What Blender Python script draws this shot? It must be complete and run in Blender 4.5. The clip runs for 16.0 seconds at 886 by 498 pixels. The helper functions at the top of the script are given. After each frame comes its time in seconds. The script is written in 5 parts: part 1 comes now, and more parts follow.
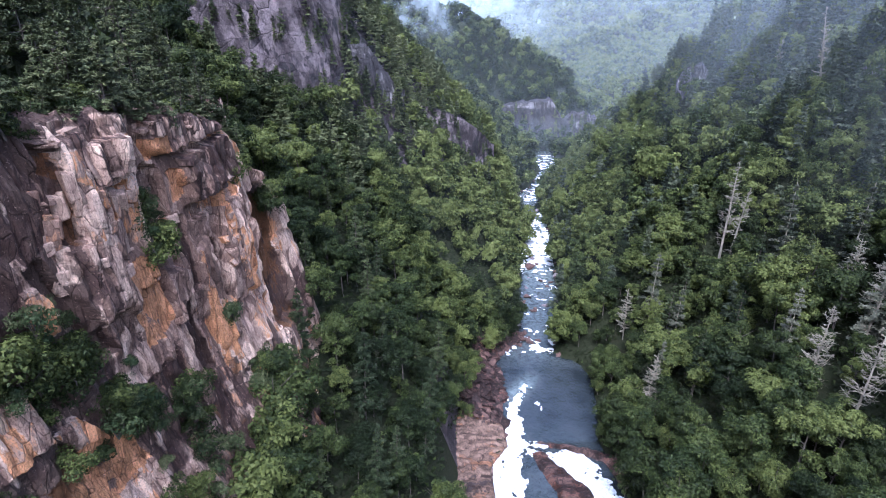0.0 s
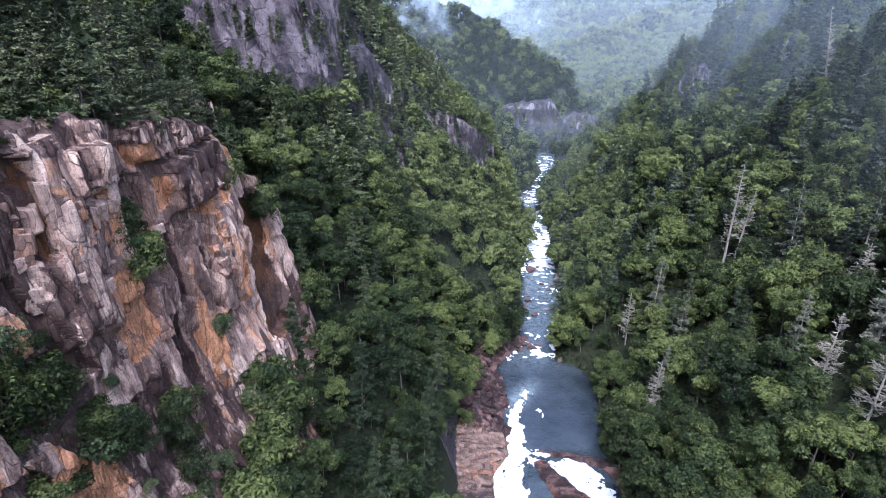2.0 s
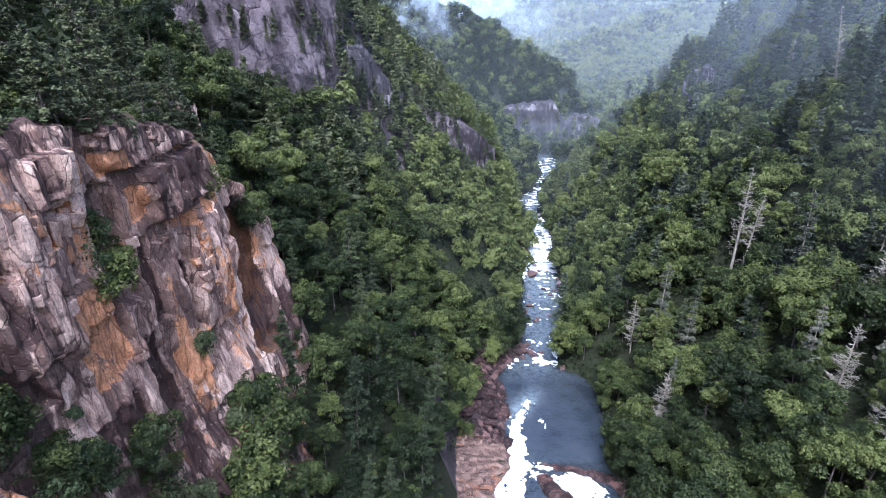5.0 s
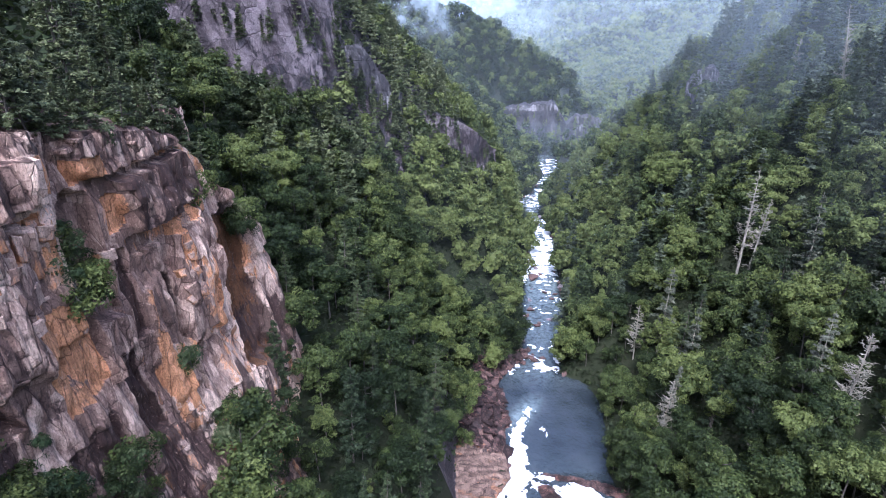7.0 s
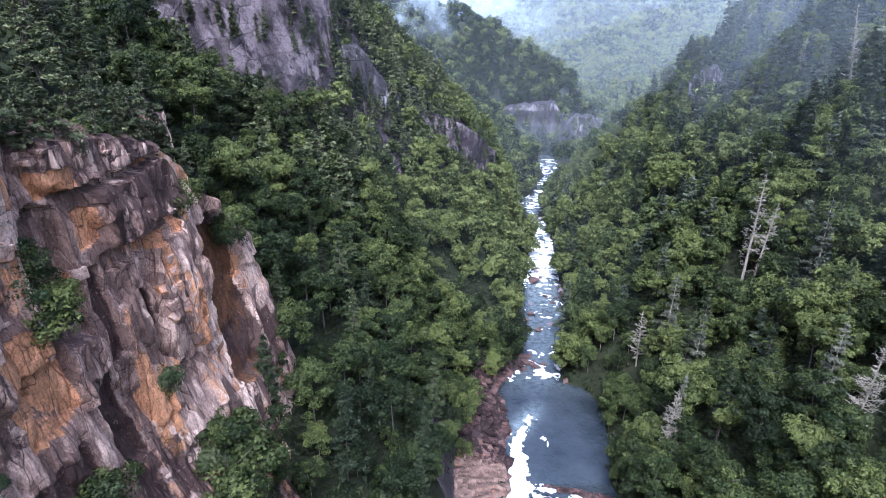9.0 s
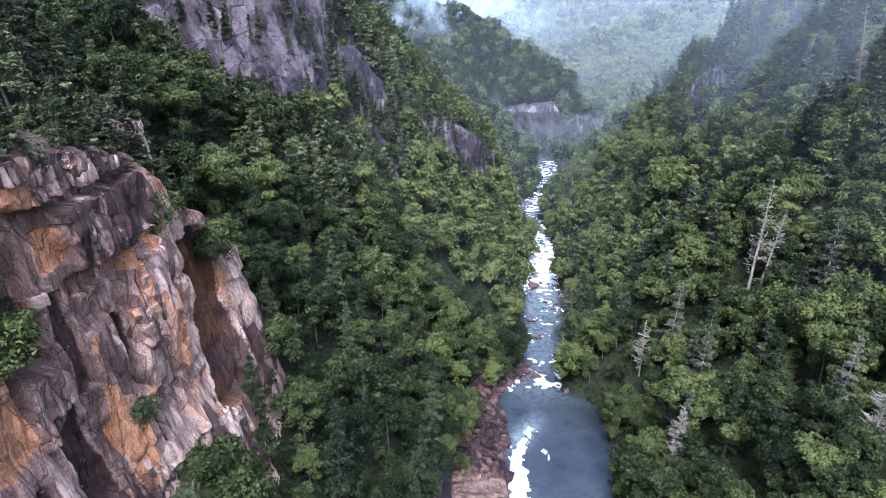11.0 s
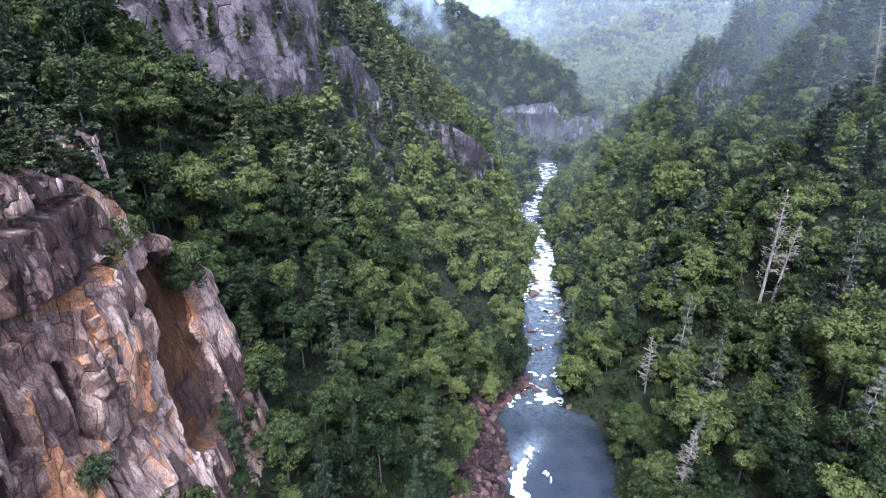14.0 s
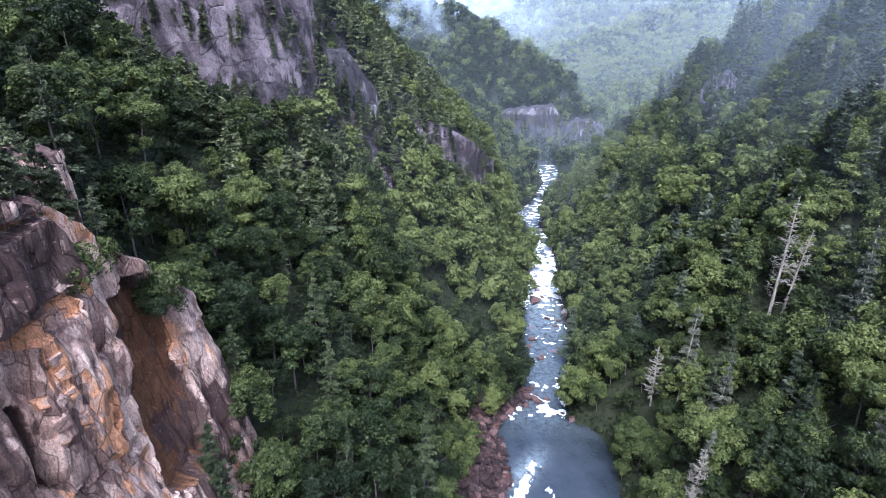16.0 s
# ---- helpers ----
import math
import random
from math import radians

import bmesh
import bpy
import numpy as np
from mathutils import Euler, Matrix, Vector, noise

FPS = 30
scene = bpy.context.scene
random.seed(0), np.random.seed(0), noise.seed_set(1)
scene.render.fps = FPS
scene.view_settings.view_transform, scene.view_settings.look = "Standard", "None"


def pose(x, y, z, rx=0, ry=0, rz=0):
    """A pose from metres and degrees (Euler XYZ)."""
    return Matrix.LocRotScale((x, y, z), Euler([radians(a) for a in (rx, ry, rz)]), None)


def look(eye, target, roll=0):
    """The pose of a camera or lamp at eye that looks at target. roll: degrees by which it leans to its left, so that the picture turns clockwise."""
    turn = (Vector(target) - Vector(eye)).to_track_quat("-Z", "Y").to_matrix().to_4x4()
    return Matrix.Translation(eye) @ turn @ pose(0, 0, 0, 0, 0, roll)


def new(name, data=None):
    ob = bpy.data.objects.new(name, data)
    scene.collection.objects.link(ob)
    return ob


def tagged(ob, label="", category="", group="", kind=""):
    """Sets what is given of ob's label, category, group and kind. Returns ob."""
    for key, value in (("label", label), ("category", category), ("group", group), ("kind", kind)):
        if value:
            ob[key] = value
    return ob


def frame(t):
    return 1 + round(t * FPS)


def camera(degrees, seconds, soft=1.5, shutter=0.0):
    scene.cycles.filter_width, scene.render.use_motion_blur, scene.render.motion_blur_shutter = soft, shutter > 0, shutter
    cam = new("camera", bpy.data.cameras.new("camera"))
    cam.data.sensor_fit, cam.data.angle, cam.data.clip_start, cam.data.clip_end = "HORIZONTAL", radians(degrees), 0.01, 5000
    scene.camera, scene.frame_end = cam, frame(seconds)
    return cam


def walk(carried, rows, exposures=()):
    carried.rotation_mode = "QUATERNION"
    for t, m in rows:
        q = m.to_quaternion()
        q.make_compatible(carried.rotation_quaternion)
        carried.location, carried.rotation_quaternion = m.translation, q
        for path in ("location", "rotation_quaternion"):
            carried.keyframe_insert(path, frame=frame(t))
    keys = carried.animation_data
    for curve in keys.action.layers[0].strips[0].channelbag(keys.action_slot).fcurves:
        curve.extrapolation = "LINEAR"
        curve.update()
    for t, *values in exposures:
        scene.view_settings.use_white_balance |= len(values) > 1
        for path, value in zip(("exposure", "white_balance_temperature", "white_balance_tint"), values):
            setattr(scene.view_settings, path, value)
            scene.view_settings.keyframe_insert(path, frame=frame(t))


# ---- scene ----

# ---------------------------------------------------------------- camera
cam = camera(75.0, 16.0, soft=0.5)
TILT = 22.39
PATH = [
    (0.0, 0.00, 0.00, 100.00, 0.000, 0.000, 0.000),
    (0.5, 0.05, 0.72, 100.02, -0.002, 0.007, 0.015),
    (1.0, 0.09, 1.45, 100.01, -0.004, 0.016, 0.029),
    (1.5, 0.13, 2.19, 99.98, -0.003, 0.027, 0.042),
    (2.0, 0.17, 2.94, 99.93, 0.001, 0.043, 0.053),
    (2.5, 0.21, 3.71, 99.86, 0.007, 0.056, 0.065),
    (3.0, 0.26, 4.47, 99.80, 0.009, 0.070, 0.077),
    (3.5, 0.31, 5.23, 99.75, 0.012, 0.086, 0.084),
    (4.0, 0.37, 6.01, 99.67, 0.021, 0.097, 0.085),
    (6.5, 0.67, 10.14, 99.32, 0.122, 0.130, 0.055),
    (7.0, 0.76, 11.03, 99.31, 0.125, 0.122, 0.047),
    (7.5, 0.83, 11.95, 99.30, 0.122, 0.089, 0.043),
    (8.0, 0.89, 12.91, 99.31, 0.112, 0.053, 0.036),
    (8.5, 0.92, 13.90, 99.33, 0.099, 0.033, 0.023),
    (9.0, 0.94, 14.94, 99.35, 0.084, 0.029, 0.003),
    (11.5, 1.23, 20.66, 99.50, -0.032, 0.049, -0.076),
    (12.0, 1.29, 21.88, 99.52, -0.053, 0.044, -0.096),
    (12.5, 1.32, 23.14, 99.53, -0.072, 0.026, -0.113),
    (13.0, 1.35, 24.42, 99.53, -0.104, -0.001, -0.129),
    (13.5, 1.37, 25.68, 99.56, -0.147, -0.023, -0.144),
    (14.0, 1.37, 26.95, 99.63, -0.182, -0.028, -0.159),
    (14.5, 1.36, 28.22, 99.71, -0.202, -0.026, -0.170),
    (15.0, 1.35, 29.49, 99.78, -0.217, -0.026, -0.176),
    (15.5, 1.36, 30.75, 99.84, -0.234, -0.023, -0.178),
    (16.0, 1.38, 32.00, 99.88, -0.256, -0.024, -0.182),
]
EXPOSURE, KELVIN, GREEN = 1.45, 4930, 18
walk(cam, [(t, pose(x, y, z, 90 - TILT + pitch, roll, yaw)) for t, x, y, z, yaw, pitch, roll in PATH],
     exposures=[(0.0, EXPOSURE, KELVIN, GREEN), (7.0, EXPOSURE + 0.10, KELVIN, GREEN), (16.0, EXPOSURE + 0.18, KELVIN, GREEN)])

# ---------------------------------------------------------------- light: bright overcast morning
SUN_ELEVATION, SUN_AZIMUTH = 58.0, 186.0      # degrees; azimuth clockwise from +y
world = bpy.data.worlds.new("overcast_sky")
scene.world = world
world.use_nodes = True
wn = world.node_tree.nodes
sky = wn.new("ShaderNodeTexSky")
sky.sky_type = "NISHITA"
sky.sun_disc = False
sky.sun_elevation, sky.sun_rotation = radians(SUN_ELEVATION), radians(SUN_AZIMUTH)
sky.air_density, sky.dust_density, sky.ozone_density = 0.8, 7.0, 1.0
wn["Background"].inputs["Strength"].default_value = 0.132
world.node_tree.links.new(sky.outputs[0], wn["Background"].inputs["Color"])
sun_data = bpy.data.lights.new("sun", "SUN")
sun_data.energy, sun_data.angle, sun_data.color = 1.4, radians(18), (1.0, 0.98, 0.96)
sun = new("sun", sun_data)
az, el = radians(SUN_AZIMUTH), radians(SUN_ELEVATION)
sun_way = Vector((math.sin(az) * math.cos(el), math.cos(az) * math.cos(el), math.sin(el)))
sun.matrix_world = look(sun_way * 400, (0, 0, 0))

# ---------------------------------------------------------------- number noise
def lattice(ix, iy, seed):
    h = np.sin(ix * 127.1 + iy * 311.7 + seed * 74.7) * 43758.5453
    return h - np.floor(h)


def value_noise(x, y, seed=0):
    x, y = np.asarray(x, float), np.asarray(y, float)
    ix, iy = np.floor(x), np.floor(y)
    fx, fy = x - ix, y - iy
    fx, fy = fx * fx * (3 - 2 * fx), fy * fy * (3 - 2 * fy)
    a, b = lattice(ix, iy, seed), lattice(ix + 1, iy, seed)
    c, d = lattice(ix, iy + 1, seed), lattice(ix + 1, iy + 1, seed)
    return (a * (1 - fx) + b * fx) * (1 - fy) + (c * (1 - fx) + d * fx) * fy


def fbm(x, y, seed=0, octaves=4):
    total, amp, norm = 0.0, 1.0, 0.0
    for k in range(octaves):
        total = total + amp * value_noise(np.asarray(x) * 2 ** k, np.asarray(y) * 2 ** k, seed + k)
        norm += amp
        amp *= 0.5
    return total / norm          # 0..1


def smooth(a, b, x):
    t = np.clip((np.asarray(x, float) - a) / (b - a), 0, 1)
    return t * t * (3 - 2 * t)


# ---------------------------------------------------------------- mesh helpers
def raw_mesh(name, verts, faces, material, shade_smooth=False, tint=None):
    """A mesh from arrays; faces are all triangles or all quads."""
    me = bpy.data.meshes.new(name)
    verts, faces = np.asarray(verts, np.float32), np.asarray(faces, np.int32)
    n = faces.shape[1]
    me.vertices.add(len(verts))
    me.vertices.foreach_set("co", verts.ravel())
    me.loops.add(faces.size)
    me.loops.foreach_set("vertex_index", faces.ravel())
    me.polygons.add(len(faces))
    me.polygons.foreach_set("loop_start", np.arange(0, faces.size, n, dtype=np.int32))
    me.polygons.foreach_set("use_smooth", np.full(len(faces), shade_smooth))
    if tint is not None:
        for key, values in tint.items():
            layer = me.attributes.new(key, "FLOAT", "POINT")
            layer.data.foreach_set("value", np.asarray(values, np.float32))
    me.update(calc_edges=True)
    me.materials.append(material)
    return me


def part(name, mesh, parent, label=""):
    ob = new(name, mesh)
    ob.parent = parent
    return tagged(ob, label)


def grid_faces(nu, nv):
    i = np.arange(nu - 1)[:, None] * nv + np.arange(nv - 1)[None, :]
    return np.stack([i, i + nv, i + nv + 1, i + 1], -1).reshape(-1, 4)


def tube(points, radii, sides=6):
    """A tapered limb along points: vertices and quads."""
    points = [Vector(p) for p in points]
    verts, faces = [], []
    for i, p in enumerate(points):
        d = (points[min(i + 1, len(points) - 1)] - points[max(i - 1, 0)]).normalized()
        a = d.orthogonal().normalized()
        b = d.cross(a)
        for k in range(sides):
            w = 2 * math.pi * k / sides
            verts.append(p + (a * math.cos(w) + b * math.sin(w)) * radii[i])
    for i in range(len(points) - 1):
        for k in range(sides):
            q = (k + 1) % sides
            faces.append((i * sides + k, i * sides + q, (i + 1) * sides + q, (i + 1) * sides + k))
    return np.array([tuple(v) for v in verts]), np.array(faces)


def join_arrays(pieces):
    verts, faces, n = [], [], 0
    for v, f in pieces:
        verts.append(v)
        faces.append(f + n)
        n += len(v)
    return np.concatenate(verts), np.concatenate(faces)


# ---------------------------------------------------------------- materials
def nodes_of(name, roughness=0.9, specular=0.3):
    m = bpy.data.materials.new(name)
    m.use_nodes = True
    b = m.node_tree.nodes["Principled BSDF"]
    b.inputs["Roughness"].default_value = roughness
    b.inputs["Specular IOR Level"].default_value = specular
    return m, m.node_tree.nodes, m.node_tree.links, b


def noise_node(nodes, links, scale, detail=6.0, rough=0.6, coords=None, stretch=None):
    n = nodes.new("ShaderNodeTexNoise")
    n.inputs["Scale"].default_value, n.inputs["Detail"].default_value, n.inputs["Roughness"].default_value = scale, detail, rough
    tc = nodes.new("ShaderNodeTexCoord")
    if stretch:
        mp = nodes.new("ShaderNodeMapping")
        mp.inputs["Scale"].default_value = stretch
        links.new(tc.outputs["Object"], mp.inputs["Vector"])
        links.new(mp.outputs[0], n.inputs["Vector"])
    else:
        links.new(tc.outputs["Object"], n.inputs["Vector"])
    return n


def ramp_node(nodes, links, source, stops):
    r = nodes.new("ShaderNodeValToRGB")
    while len(r.color_ramp.elements) < len(stops):
        r.color_ramp.elements.new(0.5)
    for e, (p, c) in zip(r.color_ramp.elements, stops):
        e.position, e.color = p, (*c, 1) if len(c) == 3 else c
    links.new(source, r.inputs[0])
    return r


def mix_node(nodes, links, fac, a, b, blend="MIX"):
    m = nodes.new("ShaderNodeMix")
    m.data_type, m.blend_type = "RGBA", blend
    for sock, v in ((m.inputs["Factor"], fac), (m.inputs["A"], a), (m.inputs["B"], b)):
        if isinstance(v, (int, float)):
            sock.default_value = v
        elif isinstance(v, tuple):
            sock.default_value = (*v, 1)
        else:
            links.new(v, sock)
    return m.outputs["Result"]


def math_node(nodes, links, op, a, b=0.0):
    m = nodes.new("ShaderNodeMath")
    m.operation = op
    for sock, v in zip(m.inputs, (a, b)):
        if isinstance(v, (int, float)):
            sock.default_value = v
        else:
            links.new(v, sock)
    return m.outputs[0]


def bump_node(nodes, links, bsdf, height, strength, distance):
    b = nodes.new("ShaderNodeBump")
    b.inputs["Strength"].default_value, b.inputs["Distance"].default_value = strength, distance
    links.new(height, b.inputs["Height"])
    links.new(b.outputs[0], bsdf.inputs["Normal"])


def leaf_material(name, dark, mid, light, translucent=0.25):
    """Leaves: colour from a per-clump tint and a per-tree random value."""
    m, nodes, links, b = nodes_of(name, 0.55, 0.16)
    at = nodes.new("ShaderNodeAttribute")
    at.attribute_name = "tint"
    info = nodes.new("ShaderNodeObjectInfo")
    r = math_node(nodes, links, "MULTIPLY_ADD", info.outputs["Random"], 0.8)
    r.node.inputs[2].default_value = -0.42
    t = math_node(nodes, links, "ADD", at.outputs["Fac"], r)
    isl = nodes.new("ShaderNodeNewGeometry")
    j = math_node(nodes, links, "MULTIPLY_ADD", isl.outputs["Random Per Island"], 0.55)
    j.node.inputs[2].default_value = -0.28
    t = math_node(nodes, links, "ADD", t, j)
    fleck = noise_node(nodes, links, 3.2, 2.0, 0.6)
    k = math_node(nodes, links, "MULTIPLY_ADD", fleck.outputs[0], 0.7)
    k.node.inputs[2].default_value = -0.36
    t = math_node(nodes, links, "ADD", t, k)
    col = ramp_node(nodes, links, t, [(0.05, dark), (0.5, mid), (0.95, light)])
    links.new(col.outputs[0], b.inputs["Base Color"])
    tr = nodes.new("ShaderNodeBsdfTranslucent")
    links.new(col.outputs[0], tr.inputs["Color"])
    mx = nodes.new("ShaderNodeMixShader")
    mx.inputs[0].default_value = translucent
    links.new(b.outputs[0], mx.inputs[1])
    links.new(tr.outputs[0], mx.inputs[2])
    links.new(mx.outputs[0], nodes["Material Output"].inputs["Surface"])
    return m


LEAF = leaf_material("broad_leaves", (0.019, 0.027, 0.0095), (0.050, 0.067, 0.0200), (0.138, 0.160, 0.045), 0.33)
# broad leaves coloured darker, for trees in the shade low in the gorge
SHADED_LEAF = leaf_material("shaded_leaves", (0.011, 0.017, 0.006), (0.027, 0.040, 0.0125), (0.085, 0.105, 0.030), 0.25)
NEEDLE = leaf_material("needles", (0.048, 0.059, 0.029), (0.094, 0.110, 0.050), (0.165, 0.180, 0.083), 0.22)
SCRUB = leaf_material("scrub_leaves", (0.035, 0.055, 0.022), (0.070, 0.095, 0.035), (0.14, 0.15, 0.07))
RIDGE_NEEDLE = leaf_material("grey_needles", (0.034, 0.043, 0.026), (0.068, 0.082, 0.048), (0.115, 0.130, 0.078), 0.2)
HEMLOCK = leaf_material("hemlock_needles", (0.018, 0.026, 0.012), (0.036, 0.049, 0.021), (0.080, 0.095, 0.038), 0.15)
LICHEN = leaf_material("lichen_twigs", (0.05, 0.056, 0.036), (0.095, 0.100, 0.066), (0.17, 0.168, 0.118), 0.08)


def bark_material(name, a, b2):
    m, nodes, links, b = nodes_of(name, 0.9)
    n = noise_node(nodes, links, 2.0, stretch=(3, 3, 0.6))
    col = ramp_node(nodes, links, n.outputs[0], [(0.3, a), (0.7, b2)])
    links.new(col.outputs[0], b.inputs["Base Color"])
    bump_node(nodes, links, b, n.outputs[0], 0.5, 0.05)
    return m


BARK = bark_material("bark", (0.05, 0.04, 0.03), (0.15, 0.13, 0.11))
DEADWOOD = bark_material("dead_wood", (0.17, 0.15, 0.115), (0.36, 0.325, 0.25))


def rock_material(name, grey, pale, orange, dark, joints=1.0, relief=0.16, lie=(0.8, 1.0, 0.38), turn=(0.10, 0.0, 0.12)):
    """Jointed quartzite: box-shaped blocks at two sizes with thin dark joints, each block its own grey, pale, rusty or varnished tone."""
    m, nodes, links, b = nodes_of(name, 0.8, 0.2)
    tc = nodes.new("ShaderNodeTexCoord")
    mp = nodes.new("ShaderNodeMapping")
    mp.inputs["Scale"].default_value, mp.inputs["Rotation"].default_value = lie, turn
    links.new(tc.outputs["Object"], mp.inputs["Vector"])
    warp = noise_node(nodes, links, 0.6, 2.0, 0.5)
    where = mix_node(nodes, links, 0.10, mp.outputs[0], warp.outputs["Color"], "ADD")

    def boxes(scale):
        near, after = nodes.new("ShaderNodeTexVoronoi"), nodes.new("ShaderNodeTexVoronoi")
        for v, feature in ((near, "F1"), (after, "F2")):
            v.feature, v.distance = feature, "CHEBYCHEV"
            v.inputs["Scale"].default_value = scale * joints
            links.new(where, v.inputs["Vector"])
        gap = math_node(nodes, links, "SUBTRACT", after.outputs["Distance"], near.outputs["Distance"])
        split = nodes.new("ShaderNodeSeparateColor")
        links.new(near.outputs["Color"], split.inputs[0])
        return gap, split

    def about(value, swing, centre=0.5):
        """value, turned into a swing about zero."""
        k = math_node(nodes, links, "MULTIPLY_ADD", value, swing)
        k.node.inputs[2].default_value = -swing * centre
        return k

    def total(*values):
        t = values[0]
        for v in values[1:]:
            t = math_node(nodes, links, "ADD", t, v)
        return t

    gap1, cell1 = boxes(0.42)
    gap2, cell2 = boxes(1.25)
    big = noise_node(nodes, links, 0.25, 5.0, 0.65)
    fine = noise_node(nodes, links, 2.4, 9.0, 0.75, stretch=(2.0, 2.0, 0.6))
    streak = noise_node(nodes, links, 0.9, 5.0, 0.6, stretch=(1.0, 1.0, 0.16))
    grain = noise_node(nodes, links, 6.0, 4.0, 0.75)
    tone, rust, varnish_and_shade = (nodes.new("ShaderNodeAttribute") for k in range(3))
    tone.attribute_name, rust.attribute_name, varnish_and_shade.attribute_name = "tone", "rust", "varnish_and_shade"
    shade = total(about(fine.outputs[0], 0.75, 0.0), about(tone.outputs["Fac"], 0.45, 0.1), about(cell1.outputs[2], 0.16), about(cell2.outputs[2], 0.20))
    base = ramp_node(nodes, links, shade, [(0.30, tuple(0.6 * c for c in grey)), (0.46, grey), (0.62, tuple(0.68 * c for c in pale)), (0.80, tuple(min(0.92, c * 1.1) for c in pale))])
    ro = total(about(big.outputs[0], 0.7), about(fine.outputs[0], 0.8), about(cell1.outputs[0], 0.42), about(cell2.outputs[0], 0.26), rust.outputs["Fac"])
    ro = ramp_node(nodes, links, ro, [(0.40, (0, 0, 0)), (0.56, (1, 1, 1))]).outputs[0]
    rcol = ramp_node(nodes, links, total(fine.outputs[0], about(cell2.outputs[1], 0.25)), [(0.3, tuple(c * 0.5 for c in orange)), (0.52, orange), (0.75, tuple(min(1, c * 1.4 + 0.05) for c in orange))])
    col = mix_node(nodes, links, ro, base.outputs[0], rcol.outputs[0])
    vo = total(about(streak.outputs[0], 1.1, 0.52), about(cell1.outputs[1], 0.34), about(cell2.outputs[1], 0.22), varnish_and_shade.outputs["Fac"])
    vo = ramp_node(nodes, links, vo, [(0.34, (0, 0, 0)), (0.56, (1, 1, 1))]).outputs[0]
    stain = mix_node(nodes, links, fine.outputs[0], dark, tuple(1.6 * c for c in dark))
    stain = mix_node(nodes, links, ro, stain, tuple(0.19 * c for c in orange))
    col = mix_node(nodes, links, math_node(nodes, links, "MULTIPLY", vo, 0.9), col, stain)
    line1 = ramp_node(nodes, links, gap1, [(0.0, (1, 1, 1)), (0.022, (0, 0, 0))]).outputs[0]
    line2 = ramp_node(nodes, links, gap2, [(0.0, (1, 1, 1)), (0.035, (0, 0, 0))]).outputs[0]
    line = math_node(nodes, links, "MAXIMUM", math_node(nodes, links, "MULTIPLY", line1, 0.62), math_node(nodes, links, "MULTIPLY", line2, 0.34))
    col = mix_node(nodes, links, line, col, tuple(0.5 * c for c in dark))
    speck = ramp_node(nodes, links, grain.outputs[0], [(0.36, (0.42, 0.40, 0.41)), (0.50, (1, 1, 1)), (0.70, (1.0, 1.0, 1.0))])
    col = mix_node(nodes, links, 0.8, col, speck.outputs[0], "MULTIPLY")
    crust = noise_node(nodes, links, 2.6, 9.0, 0.8)
    crust = ramp_node(nodes, links, crust.outputs[0], [(0.585, (0, 0, 0)), (0.64, (1, 1, 1))]).outputs[0]
    col = mix_node(nodes, links, math_node(nodes, links, "MULTIPLY", crust, 0.55), col, tuple(0.85 * c for c in pale))
    links.new(col, b.inputs["Base Color"])
    links.new(about(vo, -0.25, 3.4), b.inputs["Roughness"])
    height = total(about(cell1.outputs[1], 1.6), about(cell2.outputs[0], 0.9), about(fine.outputs[0], 0.7), about(line, -0.8, 0.0), about(grain.outputs[0], 0.35))
    bump_node(nodes, links, b, height, 0.9, relief)
    return m


ROCK = rock_material("cliff_rock", (0.30, 0.190, 0.142), (0.88, 0.62, 0.465), (0.68, 0.335, 0.16), (0.050, 0.029, 0.024))
GREYROCK = rock_material("grey_crag", (0.115, 0.092, 0.096), (0.35, 0.287, 0.292), (0.40, 0.26, 0.18), (0.036, 0.032, 0.037), 0.3, 1.2, (0.5, 0.8, 0.9), (0.4, 0.65, 0.3))
PALEROCK = rock_material("pale_crag", (0.12, 0.11, 0.112), (0.40, 0.37, 0.37), (0.42, 0.28, 0.20), (0.055, 0.05, 0.055), 0.35, 1.0)
REDROCK = rock_material("river_rock", (0.030, 0.019, 0.017), (0.165, 0.100, 0.082), (0.15, 0.066, 0.044), (0.018, 0.012, 0.011))
SLABROCK = rock_material("slide_rock", (0.060, 0.038, 0.030), (0.27, 0.18, 0.132), (0.27, 0.135, 0.072), (0.030, 0.022, 0.022))


def soil_material():
    m, nodes, links, b = nodes_of("forest_floor", 0.95, 0.1)
    n = noise_node(nodes, links, 0.35, 8.0, 0.7)
    n2 = noise_node(nodes, links, 2.5, 6.0, 0.7)
    col = ramp_node(nodes, links, n.outputs[0], [(0.3, (0.022, 0.026, 0.014)), (0.55, (0.036, 0.040, 0.021)), (0.75, (0.062, 0.053, 0.034))])
    col = mix_node(nodes, links, n2.outputs[0], col.outputs[0], (0.018, 0.022, 0.010))
    links.new(col, b.inputs["Base Color"])
    bump_node(nodes, links, b, n2.outputs[0], 0.8, 0.4)
    return m


SOIL = soil_material()


